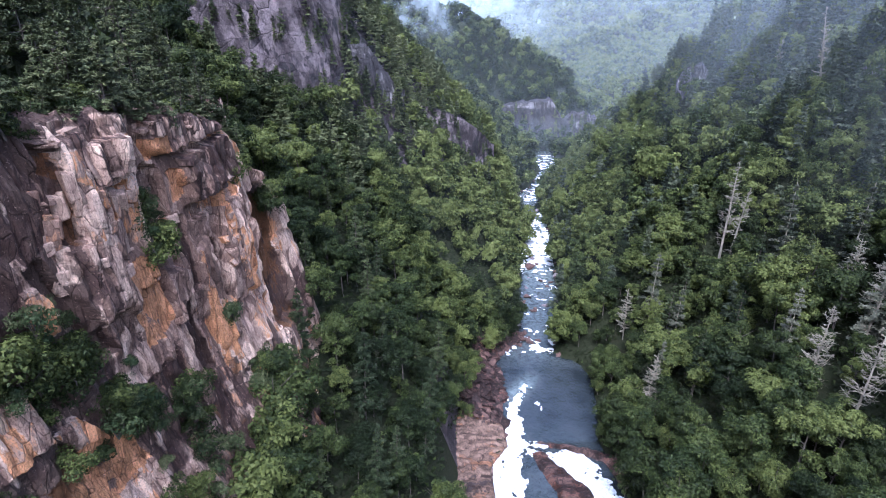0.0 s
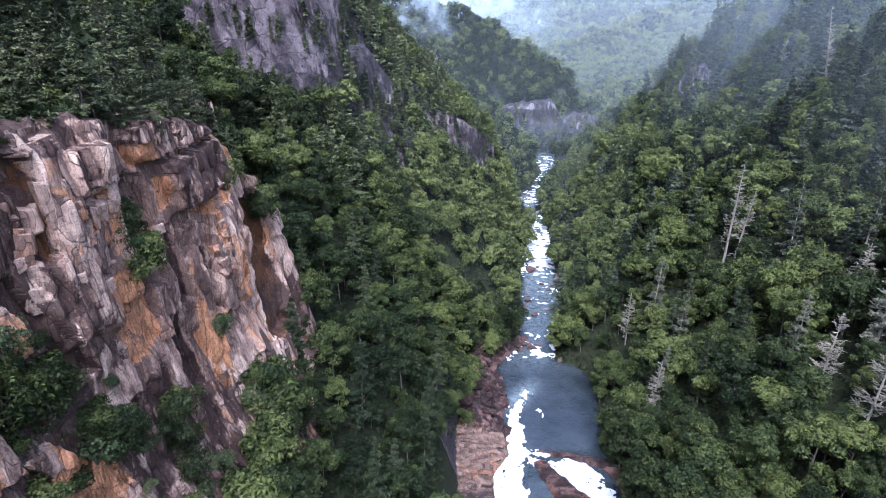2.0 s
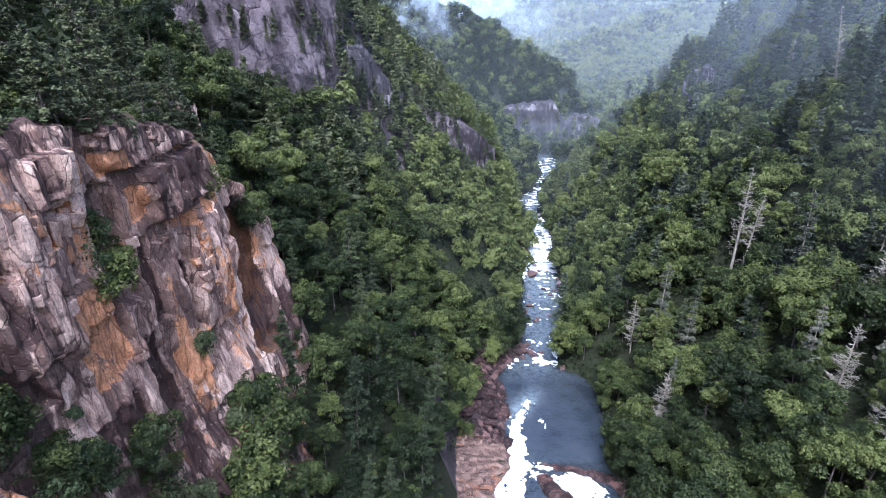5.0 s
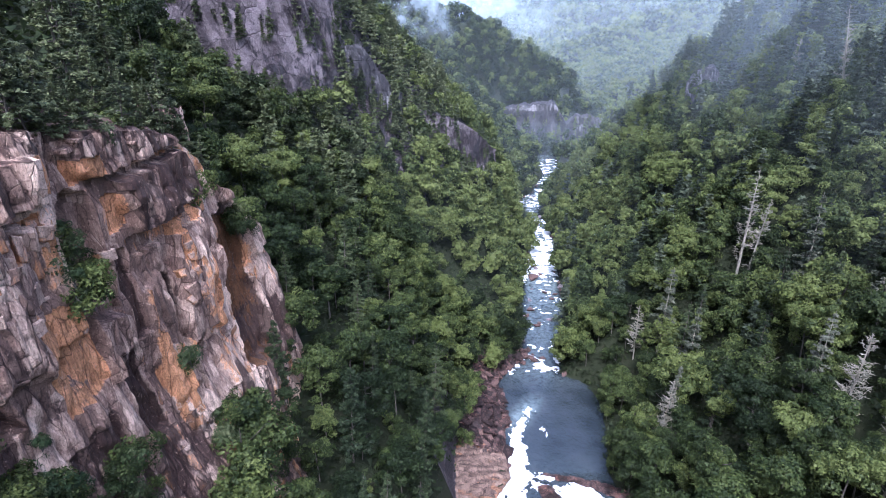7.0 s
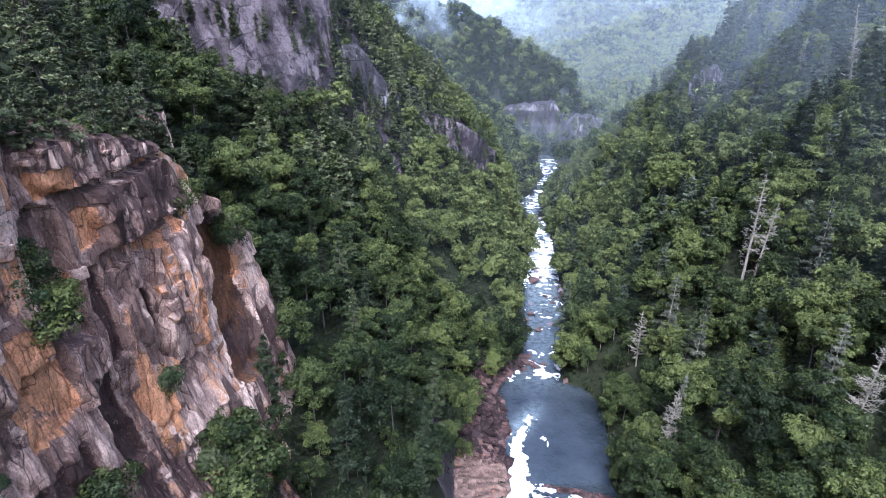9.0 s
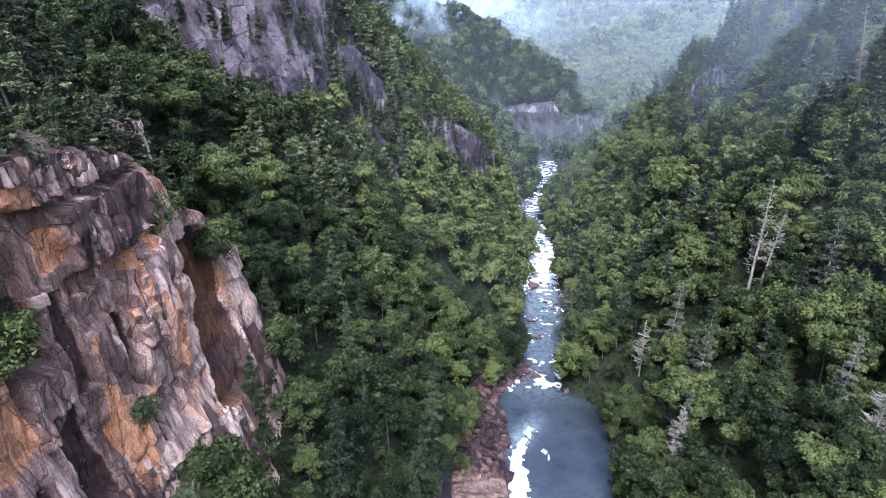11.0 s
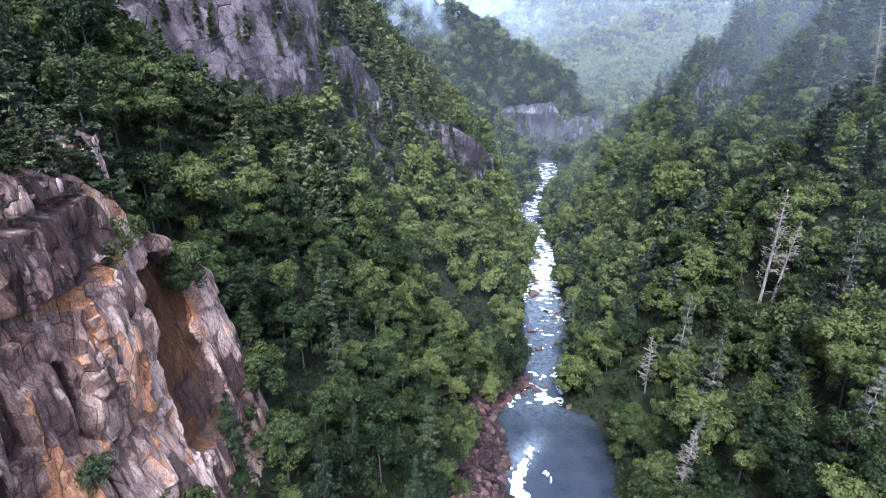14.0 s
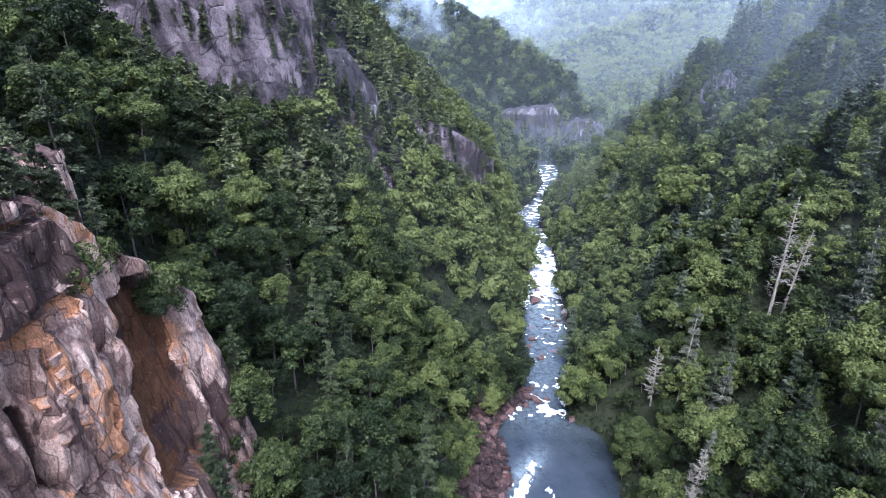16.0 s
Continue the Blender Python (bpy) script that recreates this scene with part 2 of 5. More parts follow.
def water_material():
    m, nodes, links, b = nodes_of("river_water", 0.06, 0.8)
    n = noise_node(nodes, links, 0.12, 3.0, 0.5)
    col = ramp_node(nodes, links, n.outputs[0], [(0.35, (0.022, 0.028, 0.032)), (0.7, (0.042, 0.050, 0.056))])
    air = nodes.new("ShaderNodeAttribute")
    air.attribute_name = "air"
    n2 = noise_node(nodes, links, 0.8, 6.0, 0.7)
    a = math_node(nodes, links, "MULTIPLY", air.outputs["Fac"], ramp_node(nodes, links, n2.outputs[0], [(0.3, (0, 0, 0)), (0.65, (1, 1, 1))]).outputs[0])
    links.new(mix_node(nodes, links, a, col.outputs[0], (0.30, 0.36, 0.35)), b.inputs["Base Color"])
    r = noise_node(nodes, links, 1.5, 5.0, 0.6, stretch=(1.0, 0.6, 1.0))
    bump_node(nodes, links, b, r.outputs[0], 0.6, 0.4)
    return m


def foam_material():
    m, nodes, links, b = nodes_of("white_water", 0.7, 0.4)
    n = noise_node(nodes, links, 1.5, 8.0, 0.75, stretch=(1.0, 0.5, 1.0))
    col = ramp_node(nodes, links, n.outputs[0], [(0.34, (0.30, 0.33, 0.35)), (0.47, (0.62, 0.64, 0.65)), (0.62, (0.86, 0.87, 0.87))])
    links.new(col.outputs[0], b.inputs["Base Color"])
    bump_node(nodes, links, b, n.outputs[0], 0.5, 0.2)
    return m


WATER, FOAM = water_material(), foam_material()


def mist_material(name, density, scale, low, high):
    """Haze and mist painted as a thin pale-blue sheet, partly covering what's behind."""
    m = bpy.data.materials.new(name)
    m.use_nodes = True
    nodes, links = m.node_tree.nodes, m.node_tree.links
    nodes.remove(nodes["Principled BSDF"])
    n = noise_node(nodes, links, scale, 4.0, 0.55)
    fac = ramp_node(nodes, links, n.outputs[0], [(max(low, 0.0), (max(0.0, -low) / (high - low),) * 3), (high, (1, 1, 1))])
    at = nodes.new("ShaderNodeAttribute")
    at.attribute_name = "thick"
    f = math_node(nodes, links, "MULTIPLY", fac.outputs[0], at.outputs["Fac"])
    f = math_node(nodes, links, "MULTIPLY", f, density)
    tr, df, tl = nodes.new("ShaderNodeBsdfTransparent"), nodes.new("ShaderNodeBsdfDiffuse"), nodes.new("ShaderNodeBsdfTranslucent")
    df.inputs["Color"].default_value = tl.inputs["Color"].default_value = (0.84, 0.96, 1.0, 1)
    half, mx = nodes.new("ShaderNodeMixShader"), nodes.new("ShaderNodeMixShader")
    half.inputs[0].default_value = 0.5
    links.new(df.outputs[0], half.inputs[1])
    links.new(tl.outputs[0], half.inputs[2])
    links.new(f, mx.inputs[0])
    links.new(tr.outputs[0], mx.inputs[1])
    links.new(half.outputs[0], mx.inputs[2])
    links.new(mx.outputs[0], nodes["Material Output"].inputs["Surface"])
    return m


# ---------------------------------------------------------------- the gorge: river line and slopes, by stations down the river
STATION = (60, 100, 107, 115, 121, 128, 135, 141, 149, 154, 159, 168, 180, 207, 224, 242, 264, 279, 295, 313, 337, 356, 401, 453)
WATER_L = (12, 11, 11.5, 16, 16, 15.5, 16.5, 17.2, 16.3, 16, 18, 26, 27, 30.5, 32.5, 34.5, 40.8, 43, 42.5, 37.5, 43, 55, 69, 70)
WATER_R = (42, 40, 40, 40, 40, 42, 43, 44.5, 44, 42, 35.5, 38.5, 40.3, 47, 48, 50, 53, 54.5, 55, 53, 60, 66, 81, 88)
LEVELS = np.array([0, 20, 40, 60, 80, 93, 105, 150])
LEFT = {    # how far west each level stands, by the distance down the gorge
    -60: (6, -8, -25, -32, -33.5, -34.5, -62, -150),
    62: (5, -8, -24, -32, -33.5, -34.5, -60, -150),
    82: (4, -4, -17, -31, -33.5, -38, -62, -150),
    92: (4, -3, -14, -30, -37, -48, -66, -150),
    105: (4, -3, -13, -30, -46, -60, -72, -150),
    125: (5, -2, -12, -28, -48, -64, -76, -150),
    150: (8, -3, -14, -34, -54, -66, -78, -140),
    172: (20, -3, -17, -36, -66, -88, -92, -150),
    186: (26, -2, -18, -34, -56, -59.5, -62, -120),
    200: (29, 2, -17, -30, -41, -43.5, -46, -110),
    218: (32, 11, -4, -17, -25, -33, -40, -100),
    236: (34, 16, 3, -10, -21, -28, -36, -90),
    260: (37, 24, 11, 3, -15, -27, -38, -95),
    285: (38, 32, 24, 3, -19, -32, -44, -100),
    305: (39, 29, 18, -3, -26, -40, -52, -110),
    340: (46, 22, 0, -25, -55, -75, -90, -160),
    450: (64, 45, 20, -20, -60, -80, -100, -170),
}
RIGHT_SLOPE_Y, RIGHT_SLOPE = (0, 120, 160, 220, 260, 300), (0.85, 0.85, 0.93, 1.02, 1.1, 1.12)


def river_bed(y):
    """Height of the river's surface: a slide above the pool, rapids below it."""
    return np.interp(y, (60, 96, 113, 118, 157, 163, 240, 445, 600), (9, 2.2, -0.6, -2, -2, -2.5, -3.2, -4.5, -5))


def ground_height(x, y):
    x, y = np.broadcast_arrays(np.asarray(x, float), np.asarray(y, float))
    xl, xr = np.interp(y, STATION, WATER_L), np.interp(y, STATION, WATER_R)
    bed = river_bed(y)
    # west wall
    ys = np.array(list(LEFT))
    table = np.array(list(LEFT.values()), float)
    cols = np.stack([np.interp(y, ys, table[:, k]) for k in range(len(LEVELS))], -1)
    cols[..., 0] = np.minimum(cols[..., 0], xl - 1.0)
    west = np.full(x.shape, 0.0)
    for k in range(len(LEVELS) - 1):
        a, b = cols[..., k], cols[..., k + 1]
        f = np.clip((a - x) / np.maximum(a - b, 0.5), 0, 1)
        west = west + f * (LEVELS[k + 1] - LEVELS[k])
    # east wall, ending in a spur
    slope = np.interp(y, RIGHT_SLOPE_Y, RIGHT_SLOPE)
    east = slope * np.maximum(x - xr - 1.0, 0)
    east = np.where(east > 95, 95 + (east - 95) * 0.45, east)
    crest = np.maximum(332 - (x - 88) * 0.62, 262)
    east = east - 0.95 * np.maximum(y - crest, 0)
    walls = np.maximum(west, np.maximum(east, 0))
    walls = walls + (bed + 0.6) * smooth(40, 5, walls)
    inside = np.minimum(x - xl, xr - x)
    z = walls - 2.2 * smooth(-0.6, 1.5, inside)
    z = z + (fbm(x / 22, y / 22, 3) - 0.5) * 7 * smooth(6, 25, -inside) + (fbm(x / 6, y / 6, 8) - 0.5) * 1.6 * smooth(1, 8, -inside)
    knob = np.exp(-((x - 111) / 7) ** 2 - ((y - 263) / 7) ** 2) * 11 + np.exp(-((x - 127) / 7) ** 2 - ((y - 175) / 7) ** 2) * 9
    z = z + knob
    # the second spur, across the end of the reach
    cx = (-400, -42, 22, 66, 102, 124, 140, 170)
    cy, cz = np.interp(x, cx, (620, 560, 540, 520, 503, 488, 480, 470)), np.interp(x, cx, (152, 108, 92, 70, 45, 16, 0, -6))
    front = cz - 1.25 * np.maximum(cy - y, 0) - 0.5 * np.maximum(y - cy, 0)
    z = np.maximum(z, front + (fbm(x / 30, y / 30, 5) - 0.5) * 8)
    shelf = np.interp(x, (46, 50, 60, 84, 90, 97, 104, 122, 134), (0, 27, 33, 34, 27, 17, 24, 20, 3)) * (0.85 + 0.3 * fbm(x / 16, x * 0, 91)) * smooth(472, 477, y) * smooth(530, 500, y)
    z = np.maximum(z, np.where((x > 46) & (x < 134) & (y > 471.5), shelf, -9))
    # far country: a side valley and the long misty mountain behind it
    side = -8 + 0.30 * np.maximum(x - 130, 0) * smooth(560, 760, y) + (fbm(x / 160, y / 160, 11) - 0.5) * 50 * smooth(600, 800, y)
    far = (18 + 60 * fbm(x / 300, y / 400, 21, 5) + 142 * smooth(40, 420, x)) * smooth(1000, 1650, y)
    far = np.minimum(far + side * 0.25, 230)
    beyond = smooth(470, 640, y)
    z = np.where(y > 470, np.maximum(z * (1 - beyond) + np.maximum(side, far) * beyond, front), z)
    return z


def axis(*spans):
    """Grid lines: (start, end, step) spans, end to end."""
    return np.concatenate([np.arange(a, b, s) for a, b, s in spans] + [[spans[-1][1]]])


gx = axis((-1500, -300, 120), (-300, -100, 12), (-100, 190, 2.0), (190, 400, 8), (400, 1000, 24), (1000, 2500, 100))
gy = axis((-900, -60, 60), (-60, 0, 8), (0, 540, 2.5), (540, 1000, 9), (1000, 2000, 25), (2000, 4000, 160))
X, Y = np.meshgrid(gx, gy, indexing="ij")
GZ = ground_height(X, Y)
steep = np.hypot(np.gradient(GZ, gx, axis=0), np.gradient(GZ, gy, axis=1)) + (fbm(X / 9, Y / 9, 17) - 0.5) * 1.4
ground_mesh = raw_mesh("ground", np.stack([X, Y, GZ], -1).reshape(-1, 3), grid_faces(len(gx), len(gy)), SOIL, True,
                       {"tone": np.full(X.size, 0.35), "rust": np.full(X.size, -0.4), "varnish_and_shade": (0.55 + 0.6 * (fbm(X / 7, Y / 7, 19) - 0.5)).ravel()})
ground_mesh.materials.append(GREYROCK)
crags = (X < 30) & (Y > 172) & (Y < 285) & (GZ > 40) & (fbm(X / 12, Y / 12, 23) > 0.46)
bare = ((steep > 2.4) | crags)[:-1, :-1] & (Y[:-1, :-1] > 100) & (Y[:-1, :-1] < 450)
ground_mesh.polygons.foreach_set("material_index", bare.ravel().astype(np.int32))
ground = tagged(new("ground", ground_mesh),
                "shaded forest floor on steep gorge slopes", "ground", kind="structure")

# ---------------------------------------------------------------- river
ry = axis((-60, 62, 4), (62, 120, 0.8), (120, 250, 1.2), (250, 470, 2.5))
ru = np.linspace(-0.06, 1.06, 26)
RL, RR = np.interp(ry, STATION, WATER_L), np.interp(ry, STATION, WATER_R)
RX = RL[:, None] + (RR - RL)[:, None] * ru[None, :]
RY = np.repeat(ry[:, None], len(ru), 1)
RZ = river_bed(RY) + (fbm(RX / 1.6, RY / 2.4, 31) - 0.5) * 0.35 * smooth(-40, -60, -np.abs(RY - 138) - 27)
AIR = np.exp(-((RX - 22.5 - 0.55 * (RY - 140)) / 3.0) ** 2 - ((RY - 140) / 6) ** 2) * 0.9 + np.interp(RY, (90, 118, 126, 150, 158, 200, 236, 300, 445), (0.1, 0.1, 0.0, 0.0, 0.25, 0.35, 0.8, 0.6, 0.5)) * smooth(0.5, 0.3, np.abs((RX - RL[:, None]) / (RR - RL)[:, None] - 0.5))
river = tagged(new("river", raw_mesh("river", np.stack([RX, RY, RZ], -1).reshape(-1, 3), grid_faces(len(ry), len(ru)), WATER, True, {"air": AIR.ravel()})),
               "dark rippled river with a still pool", "river", kind="structure")


def capsule(x, y, ax, ay, bx, by, ra, rb):
    """Signed distance into a tapering streak from a to b."""
    dx, dy = bx - ax, by - ay
    t = np.clip(((x - ax) * dx + (y - ay) * dy) / (dx * dx + dy * dy), 0, 1)
    return (ra + (rb - ra) * t) - np.hypot(x - ax - t * dx, y - ay - t * dy)


CHUTES = (      # the slide above the pool and its jet into it
    (14, 96, 15, 108, 4.5, 3.5), (15, 106, 18.5, 122, 3.2, 2.6), (18.5, 122, 20, 134, 2.6, 1.2), (20, 133, 24.5, 142, 1.7, 0.7),
    (19, 118, 25, 115, 1.5, 1.0), (22, 112, 34, 107, 1.6, 2.6), (31, 109, 33, 92, 4.5, 6.5), (13, 96, 12, 80, 4, 6),
    (26, 134, 27, 131, 0.5, 0.6),
)


def foam_sheet(name, y0, y1, step, label):
    xs, ys = np.arange(8, 86, step), np.arange(y0, y1, step)
    fx, fy = np.meshgrid(xs, ys, indexing="ij")
    xl, xr = np.interp(fy, STATION, WATER_L), np.interp(fy, STATION, WATER_R)
    inside = np.minimum(fx - xl, xr - fx)
    mask = np.full(fx.shape, -9.0)
    for c in CHUTES:
        mask = np.maximum(mask, capsule(fx, fy, *c))
    mask = mask + (fbm(fx / 1.3, fy / 1.6, 41, 5) - 0.5) * 3.2 + (fbm(fx / 0.6, fy / 0.9, 43, 3) - 0.5) * 2.4
    u = (fx - (xl + xr) / 2) / np.maximum(xr - xl, 1)
    amount = np.interp(fy, (150, 157, 160, 170, 178, 195, 222, 236, 268, 300, 330, 445), (-1, -0.6, 0.16, 0.02, -0.24, -0.08, -0.10, 0.36, 0.38, 0.04, 0.02, 0.04))
    streaks = (fbm(fx / 2.6, fy / 2.0, 51, 5) - 0.56) * 3.2 + amount * 2.4 - np.abs(u) * 0.5 + (fbm(fx / 0.7, fy / 1.2, 53, 2) - 0.5) * 0.8
    rapids = np.where(fy > 150, streaks, -9)
    mask = np.where(inside > 0.2, np.maximum(np.where(fy < 146, mask, -9), rapids), -9)
    z = river_bed(fy) + 0.10 + (fbm(fx / 1.1, fy / 1.6, 61) - 0.35) * 0.7 * np.clip(mask, 0, 1)
    keep = mask > 0
    ids = grid_faces(len(xs), len(ys))
    ids = ids[keep.ravel()[ids].sum(1) >= 3]
    used, inv = np.unique(ids, return_inverse=True)
    verts = np.stack([fx, fy, z], -1).reshape(-1, 3)[used]
    me = raw_mesh(name, verts, inv.reshape(-1, 4), FOAM, True)
    return tagged(new(name, me), label, "white water", kind="stuff")


foam_sheet("waterfall_foam", 78, 150, 0.26, "white foaming water sliding over rock into a pool")
foam_sheet("rapids_foam", 150, 446, 0.3, "white foam of rapids between boulders")


# ---------------------------------------------------------------- rock faces
def blocks(s, z, w, h, seed, shear=0.42):
    """Jointed blocks of a bedded face: each one's random level, its own facing, and the distance to its joints."""
    lean = shear * np.minimum(z - 80, 0) if shear > 0.3 else shear * z
    a = (s + lean) / w + 0.45 * (value_noise(s / (2.5 * w), z / (2.0 * h), seed + 6) - 0.5)
    col = np.floor(a)
    b = (z - 0.10 * s) / h + lattice(col, col * 0 + 3, seed) + 0.3 * (value_noise(s / (2.0 * w), z / (2.5 * h), seed + 5) - 0.5)
    row = np.floor(b)
    level = 0.5 * lattice(col, row, seed + 1) + 0.5 * lattice(col, col * 0 + 9, seed + 4)
    fa, fb = a - col, b - row
    edge = np.minimum(np.minimum(fa, 1 - fa) * w, np.minimum(fb, 1 - fb) * h * 2.5)
    facing = (fa - 0.5) * w * (0.6 * lattice(col, row, seed + 2) - 0.1) + (fb - 0.5) * h * (lattice(col, row, seed + 3) - 0.55) * 0.22
    return level, facing, edge


def facets(s, z, w, h, seed, shear, side=3.2):
    """Jointed rock: overlapping flat-faced blocks with bevelled sides, each tilted its own way, cut by parallel slanting joints.
    Gives the relief, two random values for each block, and how near its edge is."""
    a, b = (s + shear * (z - 80)) / w, (z + 0.16 * s) / h
    ia, ib = np.floor(a), np.floor(b)
    best, second = np.full(a.shape, -9.0), np.full(a.shape, -9.0)
    hue, wet = ia * 0, ia * 0
    for i in (-1, 0, 1):
        for j in (-1, 0, 1):
            ka, kb = ia + i, ib + j
            ua, ub = a - ka - 0.1 - 0.8 * lattice(ka, kb, seed), b - kb - 0.1 - 0.8 * lattice(ka, kb, seed + 1)
            cut = np.maximum(np.maximum(np.abs(ua + 0.3 * (lattice(ka, kb, seed + 7) - 0.5) * ub), np.abs(ub)), 0.75 * np.abs(ua + ub * (2 * lattice(ka, kb, seed + 8) - 1)))
            plane = lattice(ka, kb, seed + 2) + ua * (1.1 * lattice(ka, kb, seed + 3) - 0.35) + ub * (0.9 * lattice(ka, kb, seed + 4) - 0.75) - side * np.maximum(cut - 0.38, 0)
            top = plane > best
            second = np.where(top, best, np.maximum(second, plane))
            hue, wet = np.where(top, lattice(ka, kb, seed + 5), hue), np.where(top, lattice(ka, kb, seed + 6), wet)
            best = np.where(top, plane, best)
    return np.maximum(best, -0.6), hue, wet, best - second


FACES = {}


def rock_face(name, plan, top, bottom, step, amp, seed, material, label, extra=None, back=10.0, lean=0.0, rust=0.0, varnish_and_shade=0.0, scale=1.0, category="cliff", behind=3.5, shear=0.06):
    """A cliff along a plan line: bedded, jointed blocks with cracks between, and a top that runs back."""
    plan = np.array(plan, float)
    seg = np.hypot(*np.diff(plan, axis=0).T)
    cum = np.concatenate([[0], np.cumsum(seg)])
    s = np.arange(0, cum[-1], step)
    px, py = np.interp(s, cum, plan[:, 0]), np.interp(s, cum, plan[:, 1])
    k = max(3, int(min(4.0, 0.11 * cum[-1]) / step))
    ker = np.ones(2 * k + 1) / (2 * k + 1)
    px, py = (np.convolve(np.pad(a, k, "edge"), ker, "valid") for a in (px, py))
    tx, ty = np.gradient(px), np.gradient(py)
    norm = np.hypot(tx, ty)
    nx, ny = ty / norm, -tx / norm                      # outward: to the right of the line
    if top is None:                                     # flush with the hill behind and before it
        zt = ground_height(px - nx * behind, py - ny * behind) + (fbm(s / 6, s * 0, seed + 80) - 0.35) * 4
        zb = np.minimum(ground_height(px + nx * 2.5, py + ny * 2.5) - 2, zt - 2) if bottom is None else np.minimum(bottom, zt - 4)
    else:
        zt, zb = np.interp(s, *zip(*top)), np.interp(s, *zip(*bottom))
    nv = int((zt - zb).max() / (1.3 * step)) + 1
    v = np.linspace(0, 1, nv)
    S, V = np.meshgrid(s, v, indexing="ij")
    Z = zb[:, None] + (zt - zb)[:, None] * V
    d, tone = np.zeros(S.shape), np.zeros(S.shape)
    crack = np.full(S.shape, 9.0)
    facet_rust, facet_wet = np.zeros(S.shape), np.zeros(S.shape)
    WS, WZ = S + (fbm(S / (5 * scale), Z / (6 * scale), seed + 91, 3) - 0.5) * 1.0 * scale, Z + (fbm(S / (5 * scale), Z / (5 * scale), seed + 92, 3) - 0.5) * 1.0 * scale
    for w, h, a, sd, share, turn in ((5.0, 15.0, 0.95, 0, 0.5, 0.0), (2.0, 6.5, 0.6, 17, 0.7, 0.06), (0.85, 2.3, 0.26, 37, 0.3, -0.08)):
        relief, hue, wet, edge = facets(WS, WZ, w * scale, h * scale, seed + sd, shear + turn)
        d += (relief - 0.4) * a * amp
        tone += (hue - 0.5) * (wet + 0.3) * 0.6 + (relief - 0.4) * 0.1
        facet_rust, facet_wet = facet_rust + (hue - 0.5) * share, facet_wet + (wet - 0.5) * share
        crack = np.minimum(crack, edge * w * scale)
    d += (fbm(S / (14 * scale), Z / (11 * scale), seed + 30) - 0.5) * 1.6 * amp
    d -= lean * (Z - zb[:, None])
    r_mask = rust + facet_rust * 0.55 + (fbm(S / 9, Z / 7, seed + 50) - 0.5) * 0.5
    v_mask = varnish_and_shade + facet_wet * 0.45 + (fbm(S / 7, Z / 9, seed + 60) - 0.5) * 0.7
    if extra:
        e, r2, v2 = extra(S, Z)
        d, r_mask, v_mask = d + e, r_mask + r2, v_mask + v2
    XX, YY = px[:, None] + nx[:, None] * d, py[:, None] + ny[:, None] * d
    FACES[label] = (step, zb, zt, XX, YY)
    rows = 10                                           # the top, running back into the hill
    bk = (np.linspace(0, 1, rows + 1)[1:] ** 1.5 * back)[None, :]
    XT, YT = XX[:, -1:] - nx[:, None] * bk, YY[:, -1:] - ny[:, None] * bk
    ZT = Z[:, -1:] + 0.25 * bk + (fbm(XT / 2, YT / 2, seed + 70) - 0.5) * 2.2
    XX, YY, ZZ = np.concatenate([XX, XT], 1), np.concatenate([YY, YT], 1), np.concatenate([Z, ZT], 1)
    pad = np.zeros((len(s), rows))
    # block edges coloured darker, as shade in cracks too thin for the mesh
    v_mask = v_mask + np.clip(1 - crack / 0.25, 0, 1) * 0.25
    r_mask = r_mask + tone * 0.2
    masks = {"tone": np.concatenate([tone + 0.5, pad + 0.5], 1).ravel(), "rust": np.concatenate([r_mask, pad - 0.4], 1).ravel(), "varnish_and_shade": np.concatenate([v_mask, pad + 0.9], 1).ravel()}
    me = raw_mesh(name, np.stack([XX, YY, ZZ], -1).reshape(-1, 3), grid_faces(*XX.shape)[:, ::-1], material, False, masks)
    return tagged(new(name, me), label, category)


def bump_at(s, z, s0, z0, ws, wz, slant=0.0):
    """A soft-edged patch at (s0, z0), leaning by slant metres sideways per metre up."""
    a, b = np.abs(s - s0 - slant * (z - z0)) / ws, np.abs(z - z0) / wz
    return smooth(1.05, 0.95, np.maximum(a, b) + 0.20 * (value_noise(s / 1.1, z / 2.2, 77) - 0.5))


# parts of the cliff: y, z, half sizes along and up, lean, how far out, rust, dark varnish and shade
STANDING = (        # blocks, slabs and fins that stand out
    (46.5, 83.5, 5.5, 8, 0, 0.9, 0.08, 0.08),            # blocky prow
    (48.5, 88.3, 2.2, 1.7, 0, 0.8, -0.9, 0.35),        # grey block at its top
    (67, 83, 6.2, 2.7, -0.3, 1.5, -0.9, 0.85),         # dark overhanging block
    (64, 88.8, 8, 2.2, -0.3, 1.4, -0.6, 0.48),         # grey cap above it
    (54.3, 73.2, 1.8, 3.2, 0, 0.9, -1.3, -0.6),        # grey-green slab
    (61.5, 69, 1.8, 6.5, -0.05, 0.6, 0.42, -0.8),      # orange and pale fins
    (68.5, 72.5, 3.2, 7.0, 0.1, 1.3, 0.20, -0.9),
    (73.2, 68.5, 1.3, 5, 0.15, 0.7, -0.5, -0.6),
    (66, 61.5, 4, 3.5, 0, 0.5, -0.1, -0.4),
    (85.5, 74, 3, 5.5, -0.5, 0.8, -0.9, -0.3),         # grey edge slab
    (88, 60, 3.5, 7, 0, 0.3, -0.2, 0.4),
    (31.5, 73.5, 2, 2.5, 0, 0.6, 0.5, -0.8),
)
